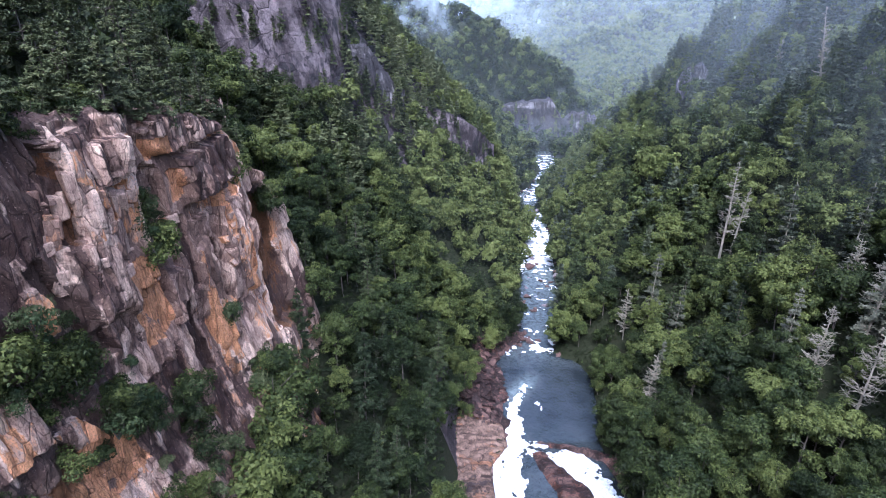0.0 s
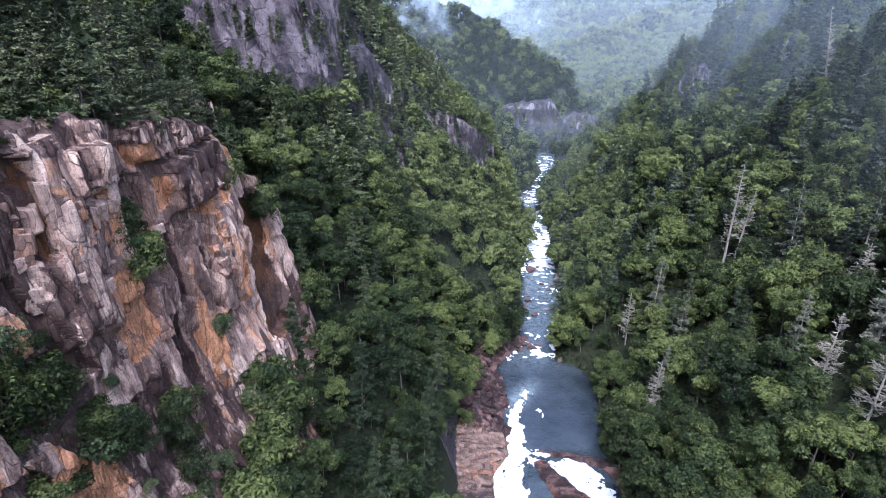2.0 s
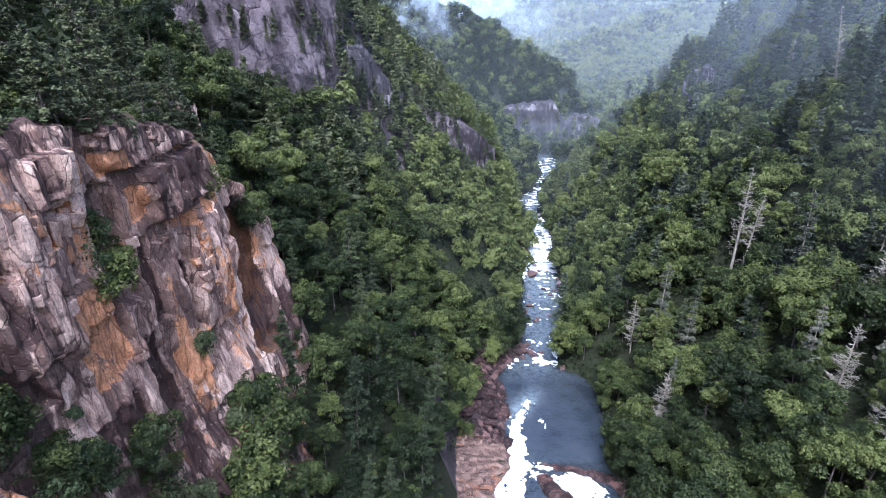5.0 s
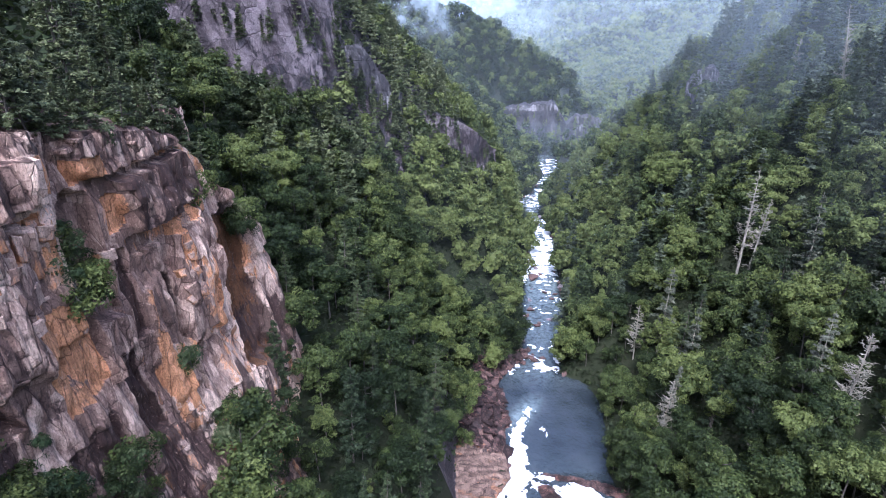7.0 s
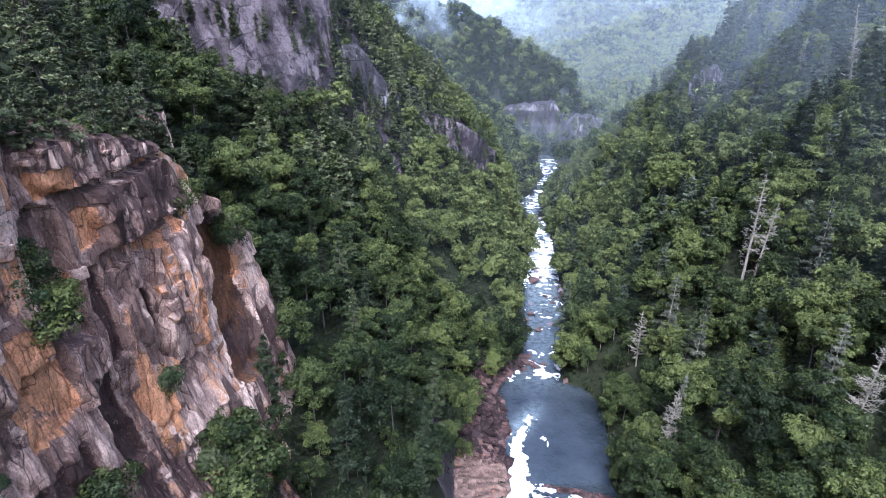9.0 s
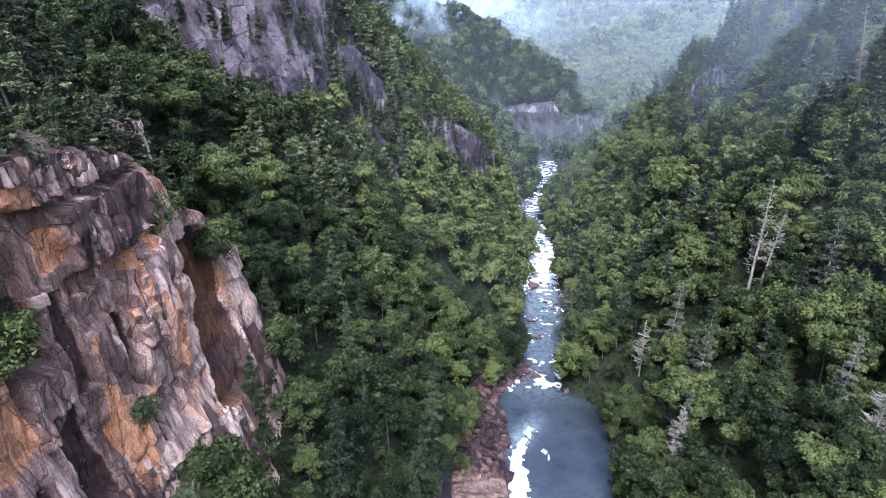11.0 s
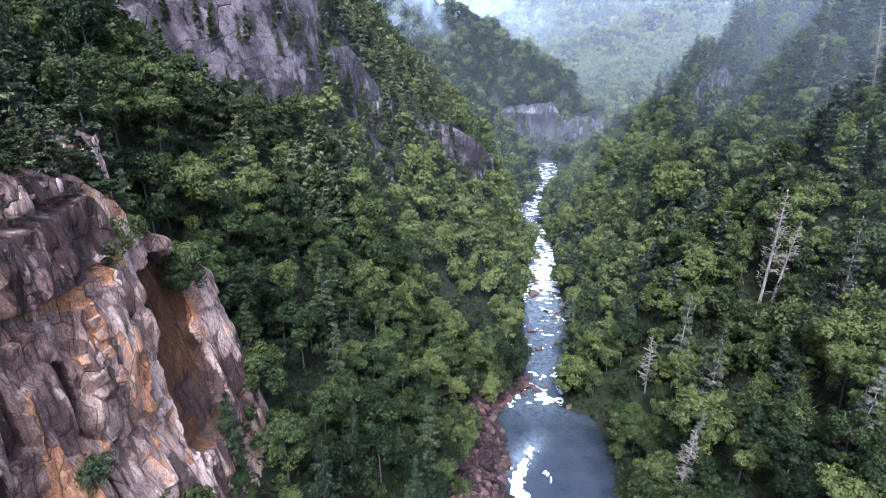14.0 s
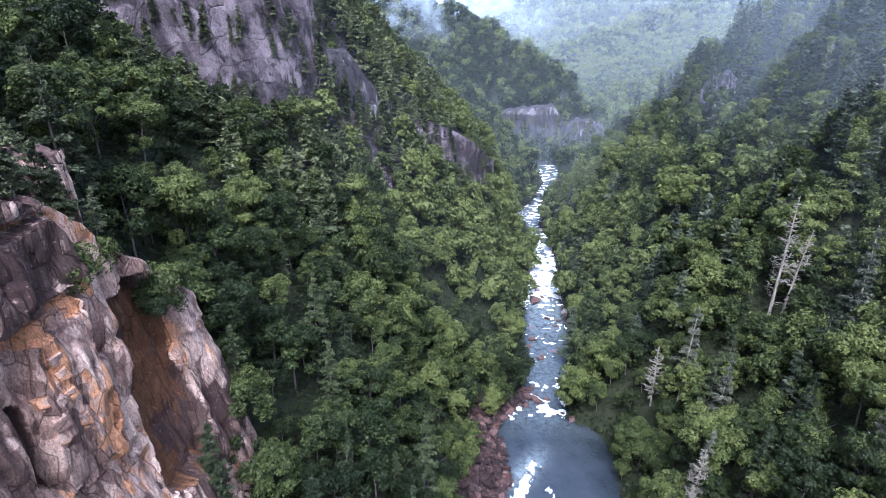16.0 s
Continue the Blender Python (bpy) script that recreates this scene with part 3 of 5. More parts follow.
HOLLOW = (          # slots, cracks and recesses, their shade put into the dark values
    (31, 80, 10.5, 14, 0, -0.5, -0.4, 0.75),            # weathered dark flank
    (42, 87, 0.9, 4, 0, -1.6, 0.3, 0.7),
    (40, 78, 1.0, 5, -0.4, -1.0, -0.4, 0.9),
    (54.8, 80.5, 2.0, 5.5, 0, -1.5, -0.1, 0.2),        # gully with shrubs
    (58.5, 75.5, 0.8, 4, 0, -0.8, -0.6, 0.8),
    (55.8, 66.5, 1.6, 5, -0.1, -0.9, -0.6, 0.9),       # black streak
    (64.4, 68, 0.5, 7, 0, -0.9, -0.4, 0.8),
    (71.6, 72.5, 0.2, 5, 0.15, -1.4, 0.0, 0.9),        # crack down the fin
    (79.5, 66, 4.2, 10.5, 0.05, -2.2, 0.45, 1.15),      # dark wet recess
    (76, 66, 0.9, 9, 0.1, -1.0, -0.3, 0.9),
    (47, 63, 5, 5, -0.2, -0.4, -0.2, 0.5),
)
SCARS = (           # fresh rusty faces
    (48.5, 84.8, 1.8, 1.2, 0, -0.7, 1.1, -0.6),
    (57, 87.5, 1.6, 1.0, 0, -0.3, 1.3, -0.9),
    (59.5, 83, 1.4, 1.6, 0, -0.4, 1.1, -0.8),
    (66, 79.3, 6, 1.0, -0.2, -0.6, 0.55, -0.8),        # bright band under the block
    (49.5, 74.5, 3.0, 4.0, -0.1, -0.2, 0.8, -0.6),
    (79.5, 68.5, 1.2, 3.0, 0, -0.2, 0.7, -0.15),
    (49, 91.6, 13, 1.5, -0.1, 0.0, -0.6, 0.55),        # dark weathered rim
    (37.3, 79.5, 0.9, 2, 0, 0.2, 0.7, -0.6),
    (36.5, 69, 1.2, 2, -0.6, 0.5, 0.5, -0.9),
    (37, 65, 4, 3, -0.5, -0.2, 0.6, 0.1),
)


def buttress_features(s, z):
    y = s + 18.0                                         # distance down the gorge
    e = np.zeros(s.shape)
    r, v = np.zeros(s.shape), np.zeros(s.shape)
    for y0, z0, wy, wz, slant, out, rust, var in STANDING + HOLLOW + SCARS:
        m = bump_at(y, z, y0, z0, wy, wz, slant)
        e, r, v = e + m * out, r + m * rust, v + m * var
    e = e + smooth(66, 35, z) * (5.0 - 3.0 * smooth(74, 88, y)) - 0.10 * (z - 64) + smooth(79, 88, y) * (1.2 * smooth(72, 60, z) - 0.8 * smooth(62, 74, z))
    # darker towards the foot, below z 64
    v = v + 0.45 * smooth(64, 57, z) * smooth(48, 56, y)
    return e, r, v


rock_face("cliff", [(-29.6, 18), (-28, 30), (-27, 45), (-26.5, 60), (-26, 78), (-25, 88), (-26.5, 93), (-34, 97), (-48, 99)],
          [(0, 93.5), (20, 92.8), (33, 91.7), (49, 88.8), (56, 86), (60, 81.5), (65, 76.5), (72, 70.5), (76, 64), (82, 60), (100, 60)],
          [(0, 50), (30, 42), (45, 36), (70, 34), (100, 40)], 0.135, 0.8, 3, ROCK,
          "blocky cliff of rust-stained and grey jointed rock", buttress_features, rust=0.14, varnish_and_shade=-0.02, back=9)
rock_face("crag", [(-34, 73), (-30.6, 74.5), (-29.6, 77.5), (-30, 80.5), (-33, 82.5), (-37, 84)], [(0, 87.5), (3, 89), (9, 89.3), (13, 88), (18, 84)], [(0, 80), (20, 76)],
          0.16, 0.5, 23, ROCK, "grey weathered ledges at the cliff's top", rust=-0.4, varnish_and_shade=0.2, back=4, scale=0.55)
rock_face("upper_cliff", [(-92, 168), (-75, 174), (-59, 181), (-48, 188), (-40, 197), (-35, 208), (-33, 218)], None, 70,
          0.6, 0.75, 43, GREYROCK, "dark wet slab of streaked grey rock above the forest", rust=-0.3, varnish_and_shade=0.20, scale=1.8, back=4, behind=8.0, shear=0.35)
rock_face("crag", [(-35, 210), (-26, 212), (-18, 220), (-14, 232)], [(0, 90), (10, 88), (18, 78), (26, 72)], [(0, 62), (26, 50)], 0.6, 0.7, 63, PALEROCK,
          "pale broken crag with an overhanging ledge", rust=-0.1, varnish_and_shade=0.42, scale=1.2, back=4)
rock_face("crag", [(-10, 234), (5, 245), (15, 257), (25, 273)], [(0, 66), (20, 59), (34, 52), (50, 42)], [(0, 38), (50, 24)], 0.7, 0.7, 83, GREYROCK,
          "grey fluted crag among trees", rust=-0.4, varnish_and_shade=0.3, scale=1.6, back=4)
rock_face("crag", [(46, 472), (64, 468), (80, 467), (96, 467), (112, 467), (132, 470)], None, -6,
          0.9, 0.8, 103, PALEROCK, "pale banded cliff at the far river bend", lambda s, z: (0 * s, 0 * s, smooth(31, 26, z) * 1.1 * smooth(60, 48, s)), rust=-0.5, varnish_and_shade=0.05, scale=1.5, back=6, behind=11.0)

rock_face("crag", [(103, 264), (107, 259), (112, 256), (118, 258)], [(0, 72), (4, 77), (10, 79), (18, 73)], [(0, 58), (18, 58)], 0.5, 0.9, 123, PALEROCK,
          "small pale crag among pines on the ridge", rust=-0.3, varnish_and_shade=0.2, scale=1.0, back=2)
rock_face("crag", [(120, 176), (122, 171), (127, 168), (133, 170)], [(0, 82), (4, 87), (10, 88), (16, 83)], [(0, 66), (16, 66)], 0.5, 0.9, 143, PALEROCK,
          "small pale crag between trees on the east wall", rust=-0.3, varnish_and_shade=0.2, scale=1.0, back=2)

# ---------------------------------------------------------------- trees
def leaf_sprays(pos, normal, size, rng, aspect=1.5):
    """Leaf sprays: a triangle at each place, lying across its normal."""
    n = len(pos)
    normal = normal / np.maximum(np.linalg.norm(normal, axis=1, keepdims=True), 1e-6)
    a = np.cross(normal, rng.normal(size=(n, 3)))
    a /= np.maximum(np.linalg.norm(a, axis=1, keepdims=True), 1e-6)
    b = np.cross(normal, a)
    s = (size * rng.uniform(0.65, 1.3, n))[:, None]
    a, b = a * s * 0.62 * aspect ** 0.5, b * s * 0.5 / aspect ** 0.5
    corners = np.stack([pos - a, pos + a * 0.55 - b, pos + a * 0.75 + b], 1)
    return corners.reshape(-1, 3), np.arange(3 * n).reshape(-1, 3)


def unit(rng, n, up=0.0):
    d = rng.normal(size=(n, 3))
    d[:, 2] += up
    return d / np.linalg.norm(d, axis=1, keepdims=True)


def broad_crown(rng, radius, height, base, clumps, leaves, size):
    """A crown of many leafy clumps with gaps: leaf sprays, and a tint for each corner."""
    d = unit(rng, clumps, 0.75)
    r = rng.uniform(0.40, 0.90, clumps)
    c = d * r[:, None] * np.array([radius, radius, height / 2]) * rng.uniform(0.85, 1.15, (1, 3))
    c[:, 2] += base + height * 0.45
    cr = radius * rng.uniform(0.55, 1.0, clumps) * 1.75 / clumps ** 0.5
    share = cr ** 2 / (cr ** 2).sum()
    pick = rng.choice(clumps, leaves, p=share)
    ld = unit(rng, leaves, 0.45)
    rad = cr[pick] * rng.uniform(0.75, 1.12, leaves)
    pos = c[pick] + ld * rad[:, None] * np.array([1, 1, 0.72])
    out = pos - np.array([0, 0, base + height * 0.3])
    out = out / np.linalg.norm(out, axis=1, keepdims=True)
    verts, faces = leaf_sprays(pos, 0.5 * ld + 0.4 * out + rng.normal(size=(leaves, 3)) * 0.42, size, rng)
    tint = 0.5 + (rng.uniform(-0.26, 0.26, clumps))[pick]
    return verts, faces, np.repeat(tint, 3)


def broad_trunk(rng, height, radius):
    lean = rng.normal(size=2) * 0.5
    pts = [(0, 0, -1.2), (lean[0] * 0.2, lean[1] * 0.2, height * 0.35), (lean[0] * 0.7, lean[1] * 0.7, height * 0.62), (lean[0], lean[1], height * 0.86)]
    pieces = [tube(pts, (radius, radius * 0.8, radius * 0.5, radius * 0.15), 6)]
    for k in range(6):
        w, z0 = rng.uniform(0, 6.28), height * rng.uniform(0.35, 0.7)
        reach = height * rng.uniform(0.14, 0.24)
        p0 = Vector((lean[0] * z0 / height, lean[1] * z0 / height, z0))
        p2 = p0 + Vector((math.cos(w) * reach, math.sin(w) * reach, reach * rng.uniform(0.5, 1.0)))
        p1 = (p0 + p2) / 2 + Vector((0, 0, -0.1 * reach))
        pieces.append(tube([p0, p1, p2], (radius * 0.4, radius * 0.28, radius * 0.08), 4))
    return join_arrays(pieces)


def conifer_crown(rng, height, radius, base, whorls, per, sprays, size, flat=0.25):
    """Tiered boughs: sprays of needles along each one."""
    pos, nor, tint, limbs = [], [], [], []
    for k in range(whorls):
        f = (k + rng.uniform(-0.3, 0.3)) / whorls
        z = base + (height - base) * f
        reach = radius * max(0.10, (1 - f) ** 0.75) * rng.uniform(0.7, 1.15)
        for j in range(per):
            if rng.uniform() < 0.16:
                continue
            w = rng.uniform(0, 6.283)
            rr = reach * rng.uniform(0.55, 1.15)
            n = max(3, int(sprays * (0.35 + rr / radius)))
            t = rng.uniform(0.18, 1.0, n) ** 0.75
            side = rng.normal(size=n) * 0.22 * rr * (1.15 - t)
            rise = rng.uniform(-0.10, 0.22) * rr
            x = math.cos(w) * rr * t - math.sin(w) * side
            y = math.sin(w) * rr * t + math.cos(w) * side
            zz = z + rise * t - 0.10 * rr * t * t + rng.normal(size=n) * 0.10
            pos.append(np.stack([x, y, zz], 1))
            nn = rng.normal(size=(n, 3)) * 0.45
            nn[:, 2] += 1
            nor.append(nn)
            tint.append(np.full(n, 0.5 + rng.uniform(-0.2, 0.2)))
            limbs.append(tube([(0, 0, z), (math.cos(w) * rr * 0.8, math.sin(w) * rr * 0.8, z + rise * 0.8 - 0.06 * rr)], (0.07, 0.02), 3))
    pos, nor, tint = np.concatenate(pos), np.concatenate(nor), np.concatenate(tint)
    verts, faces = leaf_sprays(pos, nor, size, rng, 2.2)
    return verts, faces, np.repeat(tint, 3), limbs


def plant(kind_name, root_mesh_parts, m, label, category, group):
    root = new(kind_name)
    for n, me, lab in root_mesh_parts:
        piece = part(n, me, root, lab)
        if n == "deadwood":
            tagged(piece, lab, kind="stuff")
    root.matrix_world = m
    return tagged(root, label, category, group)


def make_broad(seed, radius, height, leaves, size, mat=None):
    rng = np.random.default_rng(seed)
    v, f, t = broad_crown(rng, radius, height * 0.84, height * 0.17, int(rng.integers(30, 44)), leaves, size)
    crown_mesh = raw_mesh("crown", v, f, mat or LEAF, False, {"tint": t})
    tv, tf = broad_trunk(rng, height, height * 0.014)
    return [("trunk", raw_mesh("trunk", tv, tf, BARK, True), ""), ("crown", crown_mesh, "")]


def make_conifer(seed, height, radius, base, whorls, per, sprays, size):
    rng = np.random.default_rng(seed)
    v, f, t, limbs = conifer_crown(rng, height, radius, base, whorls, per, sprays, size)
    tv, tf = join_arrays([tube([(0, 0, -1), (rng.normal() * 0.1, rng.normal() * 0.1, height * 0.5), (0, 0, height)], (height * 0.013, height * 0.009, 0.02), 6)] + limbs)
    return [("trunk", raw_mesh("trunk", tv, tf, BARK, True), ""), ("crown", raw_mesh("crown", v, f, NEEDLE, False, {"tint": t}), "")]


def slope_at(x, y):
    e = 1.5
    return np.hypot(ground_height(x + e, y) - ground_height(x - e, y), ground_height(x, y + e) - ground_height(x, y - e)) / (2 * e)


ROCKY = (   # bare rock in plan: x, y, half sizes
    (-29.5, 45, 5.5, 48), (-39, 202, 4, 6), (-48, 190, 6, 4), (-60, 182, 9, 4), (-78, 175, 12, 4), (-24, 215, 7, 6), (8, 247, 6, 5), (18, 258, 5, 6), (88, 473, 40, 3), (110, 258, 6, 4), (126, 170, 5, 3), (79, 149.5, 2, 2.5), (50, 115, 2.5, 3), (74, 83, 3.5, 4), (73, 96, 3, 3), (54, 149, 2.5, 3), (88, 102, 3, 3), (119, 186, 3, 4))


def open_ground(x, y):
    xl, xr = np.interp(y, STATION, WATER_L), np.interp(y, STATION, WATER_R)
    ok = (x < xl - np.where(y < 124, 11.0, np.where(y < 156, 6.5, np.where(y < 200, 1.0, -1.2)))) | (x > xr - np.where(y < 200, 1.5, 1.2)) | (y > 452)
    for cx, cy, wx, wy in ROCKY:
        ok &= ~((np.abs(x - cx) < wx) & (np.abs(y - cy) < wy))
    return ok


def scatter(x0, x1, y0, y1, gap, rng):
    """Jittered places over a stretch of the plan."""
    xs, ys = np.meshgrid(np.arange(x0, x1, gap), np.arange(y0, y1, gap), indexing="ij")
    xs = xs + rng.uniform(-0.42, 0.42, xs.shape) * gap + (np.arange(xs.shape[1]) % 2)[None, :] * gap * 0.5
    ys = ys + rng.uniform(-0.42, 0.42, ys.shape) * gap
    x, y = xs.ravel(), ys.ravel()
    keep = open_ground(x, y)
    return x[keep], y[keep]


rng = np.random.default_rng(7)
BROAD = [make_broad(100 + k, r, h, 4600, 0.40) for k, (r, h) in enumerate(((5.2, 15), (4.4, 14), (5.8, 16), (4.0, 16), (4.9, 13), (3.6, 12)))]
SHADY = [make_broad(120 + k, r, h, 4600, 0.38, SHADED_LEAF) for k, (r, h) in enumerate(((4.8, 13), (4.0, 12), (5.2, 14)))]


def forest_trees(x0, x1, y0, y1, gap, label, group, limit, grow=1.0):
    x, y = scatter(x0, x1, y0, y1, gap, rng)
    z = ground_height(x, y)
    order = np.argsort(y)[:limit]
    for i in order:
        k = int(rng.integers(len(BROAD)))
        s = (0.55 + 0.75 * rng.uniform() ** 1.4) * grow
        m = pose(x[i], y[i], z[i], rng.normal() * 3, rng.normal() * 3, rng.uniform(0, 360)) @ Matrix.Diagonal((s, s, s * rng.uniform(0.9, 1.1), 1))
        # share of trees that get the leaves darkened for shade
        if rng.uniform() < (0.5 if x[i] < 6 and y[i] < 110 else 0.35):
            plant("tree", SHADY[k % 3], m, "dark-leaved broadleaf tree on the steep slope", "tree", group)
        else:
            plant("tree", BROAD[k], m, label, "tree", group)


forest_trees(-31, 4, 40, 142, 4.9, "leafy green broadleaf tree on the steep slope", "trees on the west slope", 230, 0.8)
forest_trees(-62, -31, 94, 132, 5.5, "leafy green broadleaf tree on the steep slope", "trees on the west slope", 90, 0.85)
forest_trees(43, 58, 124, 162, 5.2, "green broadleaf tree leaning over the pool", "trees on the east slope", 30, 0.8)
forest_trees(35, 106, 62, 126, 5.9, "full green broadleaf tree on the gorge side", "trees on the east slope", 230)


for k in range(10):                                     # tall trees against the cliff's foot
    x, y = rng.uniform(-23.5, -19.5), 46 + 2.4 * k + rng.uniform(-0.8, 0.8)
    s = rng.uniform(0.95, 1.25)
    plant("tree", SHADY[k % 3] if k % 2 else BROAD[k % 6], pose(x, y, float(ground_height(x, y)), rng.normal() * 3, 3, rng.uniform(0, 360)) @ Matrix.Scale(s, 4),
          "tall leafy tree against the cliff's foot", "tree", "trees on the west slope")


def stuff_forest(name, spots, templates, material, label, sizes, extra_tint=0.27):
    """Trees joined into one mesh: crown sprays scaled, turned and tinted tree by tree."""
    vs, ts = [], []
    for x, y, z in spots:
        v, t = templates[int(rng.integers(len(templates)))]
        w, s = rng.uniform(0, 6.283), rng.uniform(*sizes)
        c, n = math.cos(w) * s, math.sin(w) * s
        vs.append(np.stack([v[:, 0] * c - v[:, 1] * n + x, v[:, 0] * n + v[:, 1] * c + y, v[:, 2] * s * rng.uniform(0.9, 1.12) + z], 1))
        ts.append(t + rng.normal() * extra_tint)
    v, t = np.concatenate(vs), np.concatenate(ts)
    me = raw_mesh(name, v, np.arange(len(v)).reshape(-1, 3), material, False, {"tint": t})
    return tagged(new(name, me), label, "forest", kind="stuff")


def crown_template(seed, radius, height, leaves, size, clumps=30):
    r = np.random.default_rng(seed)
    v, f, t = broad_crown(r, radius, height * 0.84, height * 0.17, clumps, leaves, size)
    return v, t


def conifer_template(seed, height, radius, whorls, per, sprays, size):
    r = np.random.default_rng(seed)
    v, f, t, limbs = conifer_crown(r, height, radius, height * 0.25, whorls, per, sprays, size)
    return v, t


MID = [crown_template(200 + k, r, h, 1800, 0.56) for k, (r, h) in enumerate(((5.2, 15), (4.4, 14), (5.8, 16), (4.0, 16), (4.9, 13)))]
HILL = [crown_template(250 + k, r, h, 240, 1.35, 14) for k, (r, h) in enumerate(((5.2, 15), (4.6, 14), (5.6, 16)))]
SPARSE = [crown_template(240 + k, r, h, 560, 1.08) for k, (r, h) in enumerate(((5.2, 15), (4.4, 14), (5.8, 16), (4.9, 13)))]
MIDPINE = [conifer_template(230 + k, h, r, 12, 6, 12, 1.0) for k, (h, r) in enumerate(((17, 3.4), (19, 3.0), (15, 3.6)))]
FARTREE = [crown_template(260 + k, r, h, 150, 1.7, 12) for k, (r, h) in enumerate(((5.2, 15), (4.6, 14), (5.6, 16)))]


def spots_of(x0, x1, y0, y1, gap):
    """Places spread evenly over the slope's own surface."""
    x, y = scatter(x0, x1, y0, y1, gap * 0.62, rng)
    keep = rng.uniform(size=len(x)) < 0.385 * np.minimum(np.hypot(1, slope_at(x, y)), 2.6)
    x, y = x[keep], y[keep]
    return np.stack([x, y, ground_height(x, y) - 0.4], 1)


west = np.concatenate([spots_of(-31, 36, 142, 312, 5.8), spots_of(-92, -31, 132, 300, 6.2), spots_of(-92, -62, 96, 132, 6.2), spots_of(-95, -62, 20, 96, 7.0)])
pines = (west[:, 2] > 46) & (rng.uniform(size=len(west)) < np.where((west[:, 1] > 165) & (west[:, 1] < 280), 0.72, 0.42))
high = west[:, 2] > 101
stuff_forest("hilltop_forest", west[high], HILL, LEAF, "forest on the plateau above the gorge", (0.6, 1.0))
past = west[:, 1] > 195
stuff_forest("west_forest", west[~pines & ~high & past], SPARSE, LEAF, "green broadleaf forest down the west wall", (0.5, 1.05))
stuff_forest("west_forest", west[~pines & ~high & ~past], MID, LEAF, "dense green broadleaf forest on the west wall", (0.5, 1.05))
stuff_forest("west_pines", west[pines & ~high], MIDPINE, NEEDLE, "dark pines among the crags of the west wall", (0.6, 1.0))
east = np.concatenate([spots_of(58, 180, 126, 162, 6.1), spots_of(38, 180, 162, 345, 6.1), spots_of(106, 160, 84, 126, 7.0)])
pines = (rng.uniform(size=len(east)) < 0.10 + 0.50 * smooth(48, 75, east[:, 2]))
high = east[:, 2] > 101
stuff_forest("hilltop_forest", east[high], FARTREE, LEAF, "forest on the plateau above the gorge", (0.7, 1.2))
past = east[:, 1] > 188
stuff_forest("east_forest", east[~pines & ~high & past], SPARSE, LEAF, "green broadleaf forest down the east wall", (0.5, 1.05))
stuff_forest("east_forest", east[~pines & ~high & ~past], MID, LEAF, "dense green broadleaf forest on the east wall", (0.55, 1.1))
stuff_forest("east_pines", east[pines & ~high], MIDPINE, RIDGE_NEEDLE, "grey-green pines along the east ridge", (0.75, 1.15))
near = np.concatenate([spots_of(40, 130, -60, 62, 8.0), spots_of(-24, 4, -60, 40, 8.0), spots_of(-110, -62, -60, 24, 9.0)])
stuff_forest("upstream_forest", near, FARTREE, LEAF, "green forest on the slopes upstream", (0.7, 1.1))
far = np.concatenate([spots_of(-100, 66, 312, 440, 9.0), spots_of(-80, 66, 440, 580, 6.2), spots_of(66, 150, 440, 560, 6.0)])
stuff_forest("far_spur_forest", far, FARTREE, LEAF, "dark forest on the far spur", (0.7, 1.05), 0.4)
slab = np.stack(np.meshgrid(np.arange(-88, -34, 4.5), np.arange(170, 214, 4.5), indexing="ij"), -1).reshape(-1, 2) + rng.uniform(-2.5, 2.5, (120, 2))
slab = np.column_stack([slab, ground_height(slab[:, 0], slab[:, 1])])
slab = slab[(slab[:, 2] > 78) & (slab[:, 2] < 108) & (rng.uniform(size=120) < 0.75)]
crag_foot = np.stack([rng.uniform(-34, 26, 46), rng.uniform(0, 1, 46)], 1)
crag_foot = np.stack([crag_foot[:, 0], np.interp(crag_foot[:, 0], (-35, -26, -18, -10, 5, 15, 25), (206, 207, 213, 228, 238, 250, 266)) + crag_foot[:, 1] * 5], 1)
slab = np.concatenate([slab, np.column_stack([crag_foot, ground_height(crag_foot[:, 0], crag_foot[:, 1])])])
stuff_forest("slab_pines", slab, MIDPINE, NEEDLE, "stunted pines on the wet slab", (0.3, 0.65))
stuff_forest("slab_pines", slab[slab[:, 0] < -55], MIDPINE, NEEDLE, "pines on the shoulder of the wet slab", (0.7, 1.1))
side = spots_of(90, 560, 590, 1050, 10.5)
stuff_forest("side_valley_forest", side, [crown_template(280 + k, 5.2, 14, 60, 2.8, 8) for k in range(3)], LEAF, "pale green forest in the far side valley", (0.8, 1.2))
mountain = np.concatenate([spots_of(-100, 900, 1050, 1500, 14.0), spots_of(-100, 1100, 1500, 1850, 17.0)])
stuff_forest("mountain_forest", mountain, [(v * 1.7, t) for v, t in (crown_template(290 + k, 5.4, 13, 44, 3.4, 6) for k in range(3))], LEAF,
             "hazy forest on the far mountain", (0.6, 1.3), 0.4)


# ---------------------------------------------------------------- pines that root in the cracks of the far crags
def crag_pines(label, n, low, high, sizes, words):
    step, zb, zt, XX, YY = FACES[label]
    i = rng.integers(0, XX.shape[0], n)
    v = rng.uniform(low, high, n)
    v = np.where(fbm(i * step / 9, v * 6, 97, 2) > 0.42, v, v * 0.25)
    k = (v * (XX.shape[1] - 1)).astype(int)
    spots = np.stack([XX[i, k], YY[i, k], zb[i] + (zt[i] - zb[i]) * v - 0.5], 1)
    stuff_forest("crag_pines", spots, MIDPINE, NEEDLE, words, sizes)


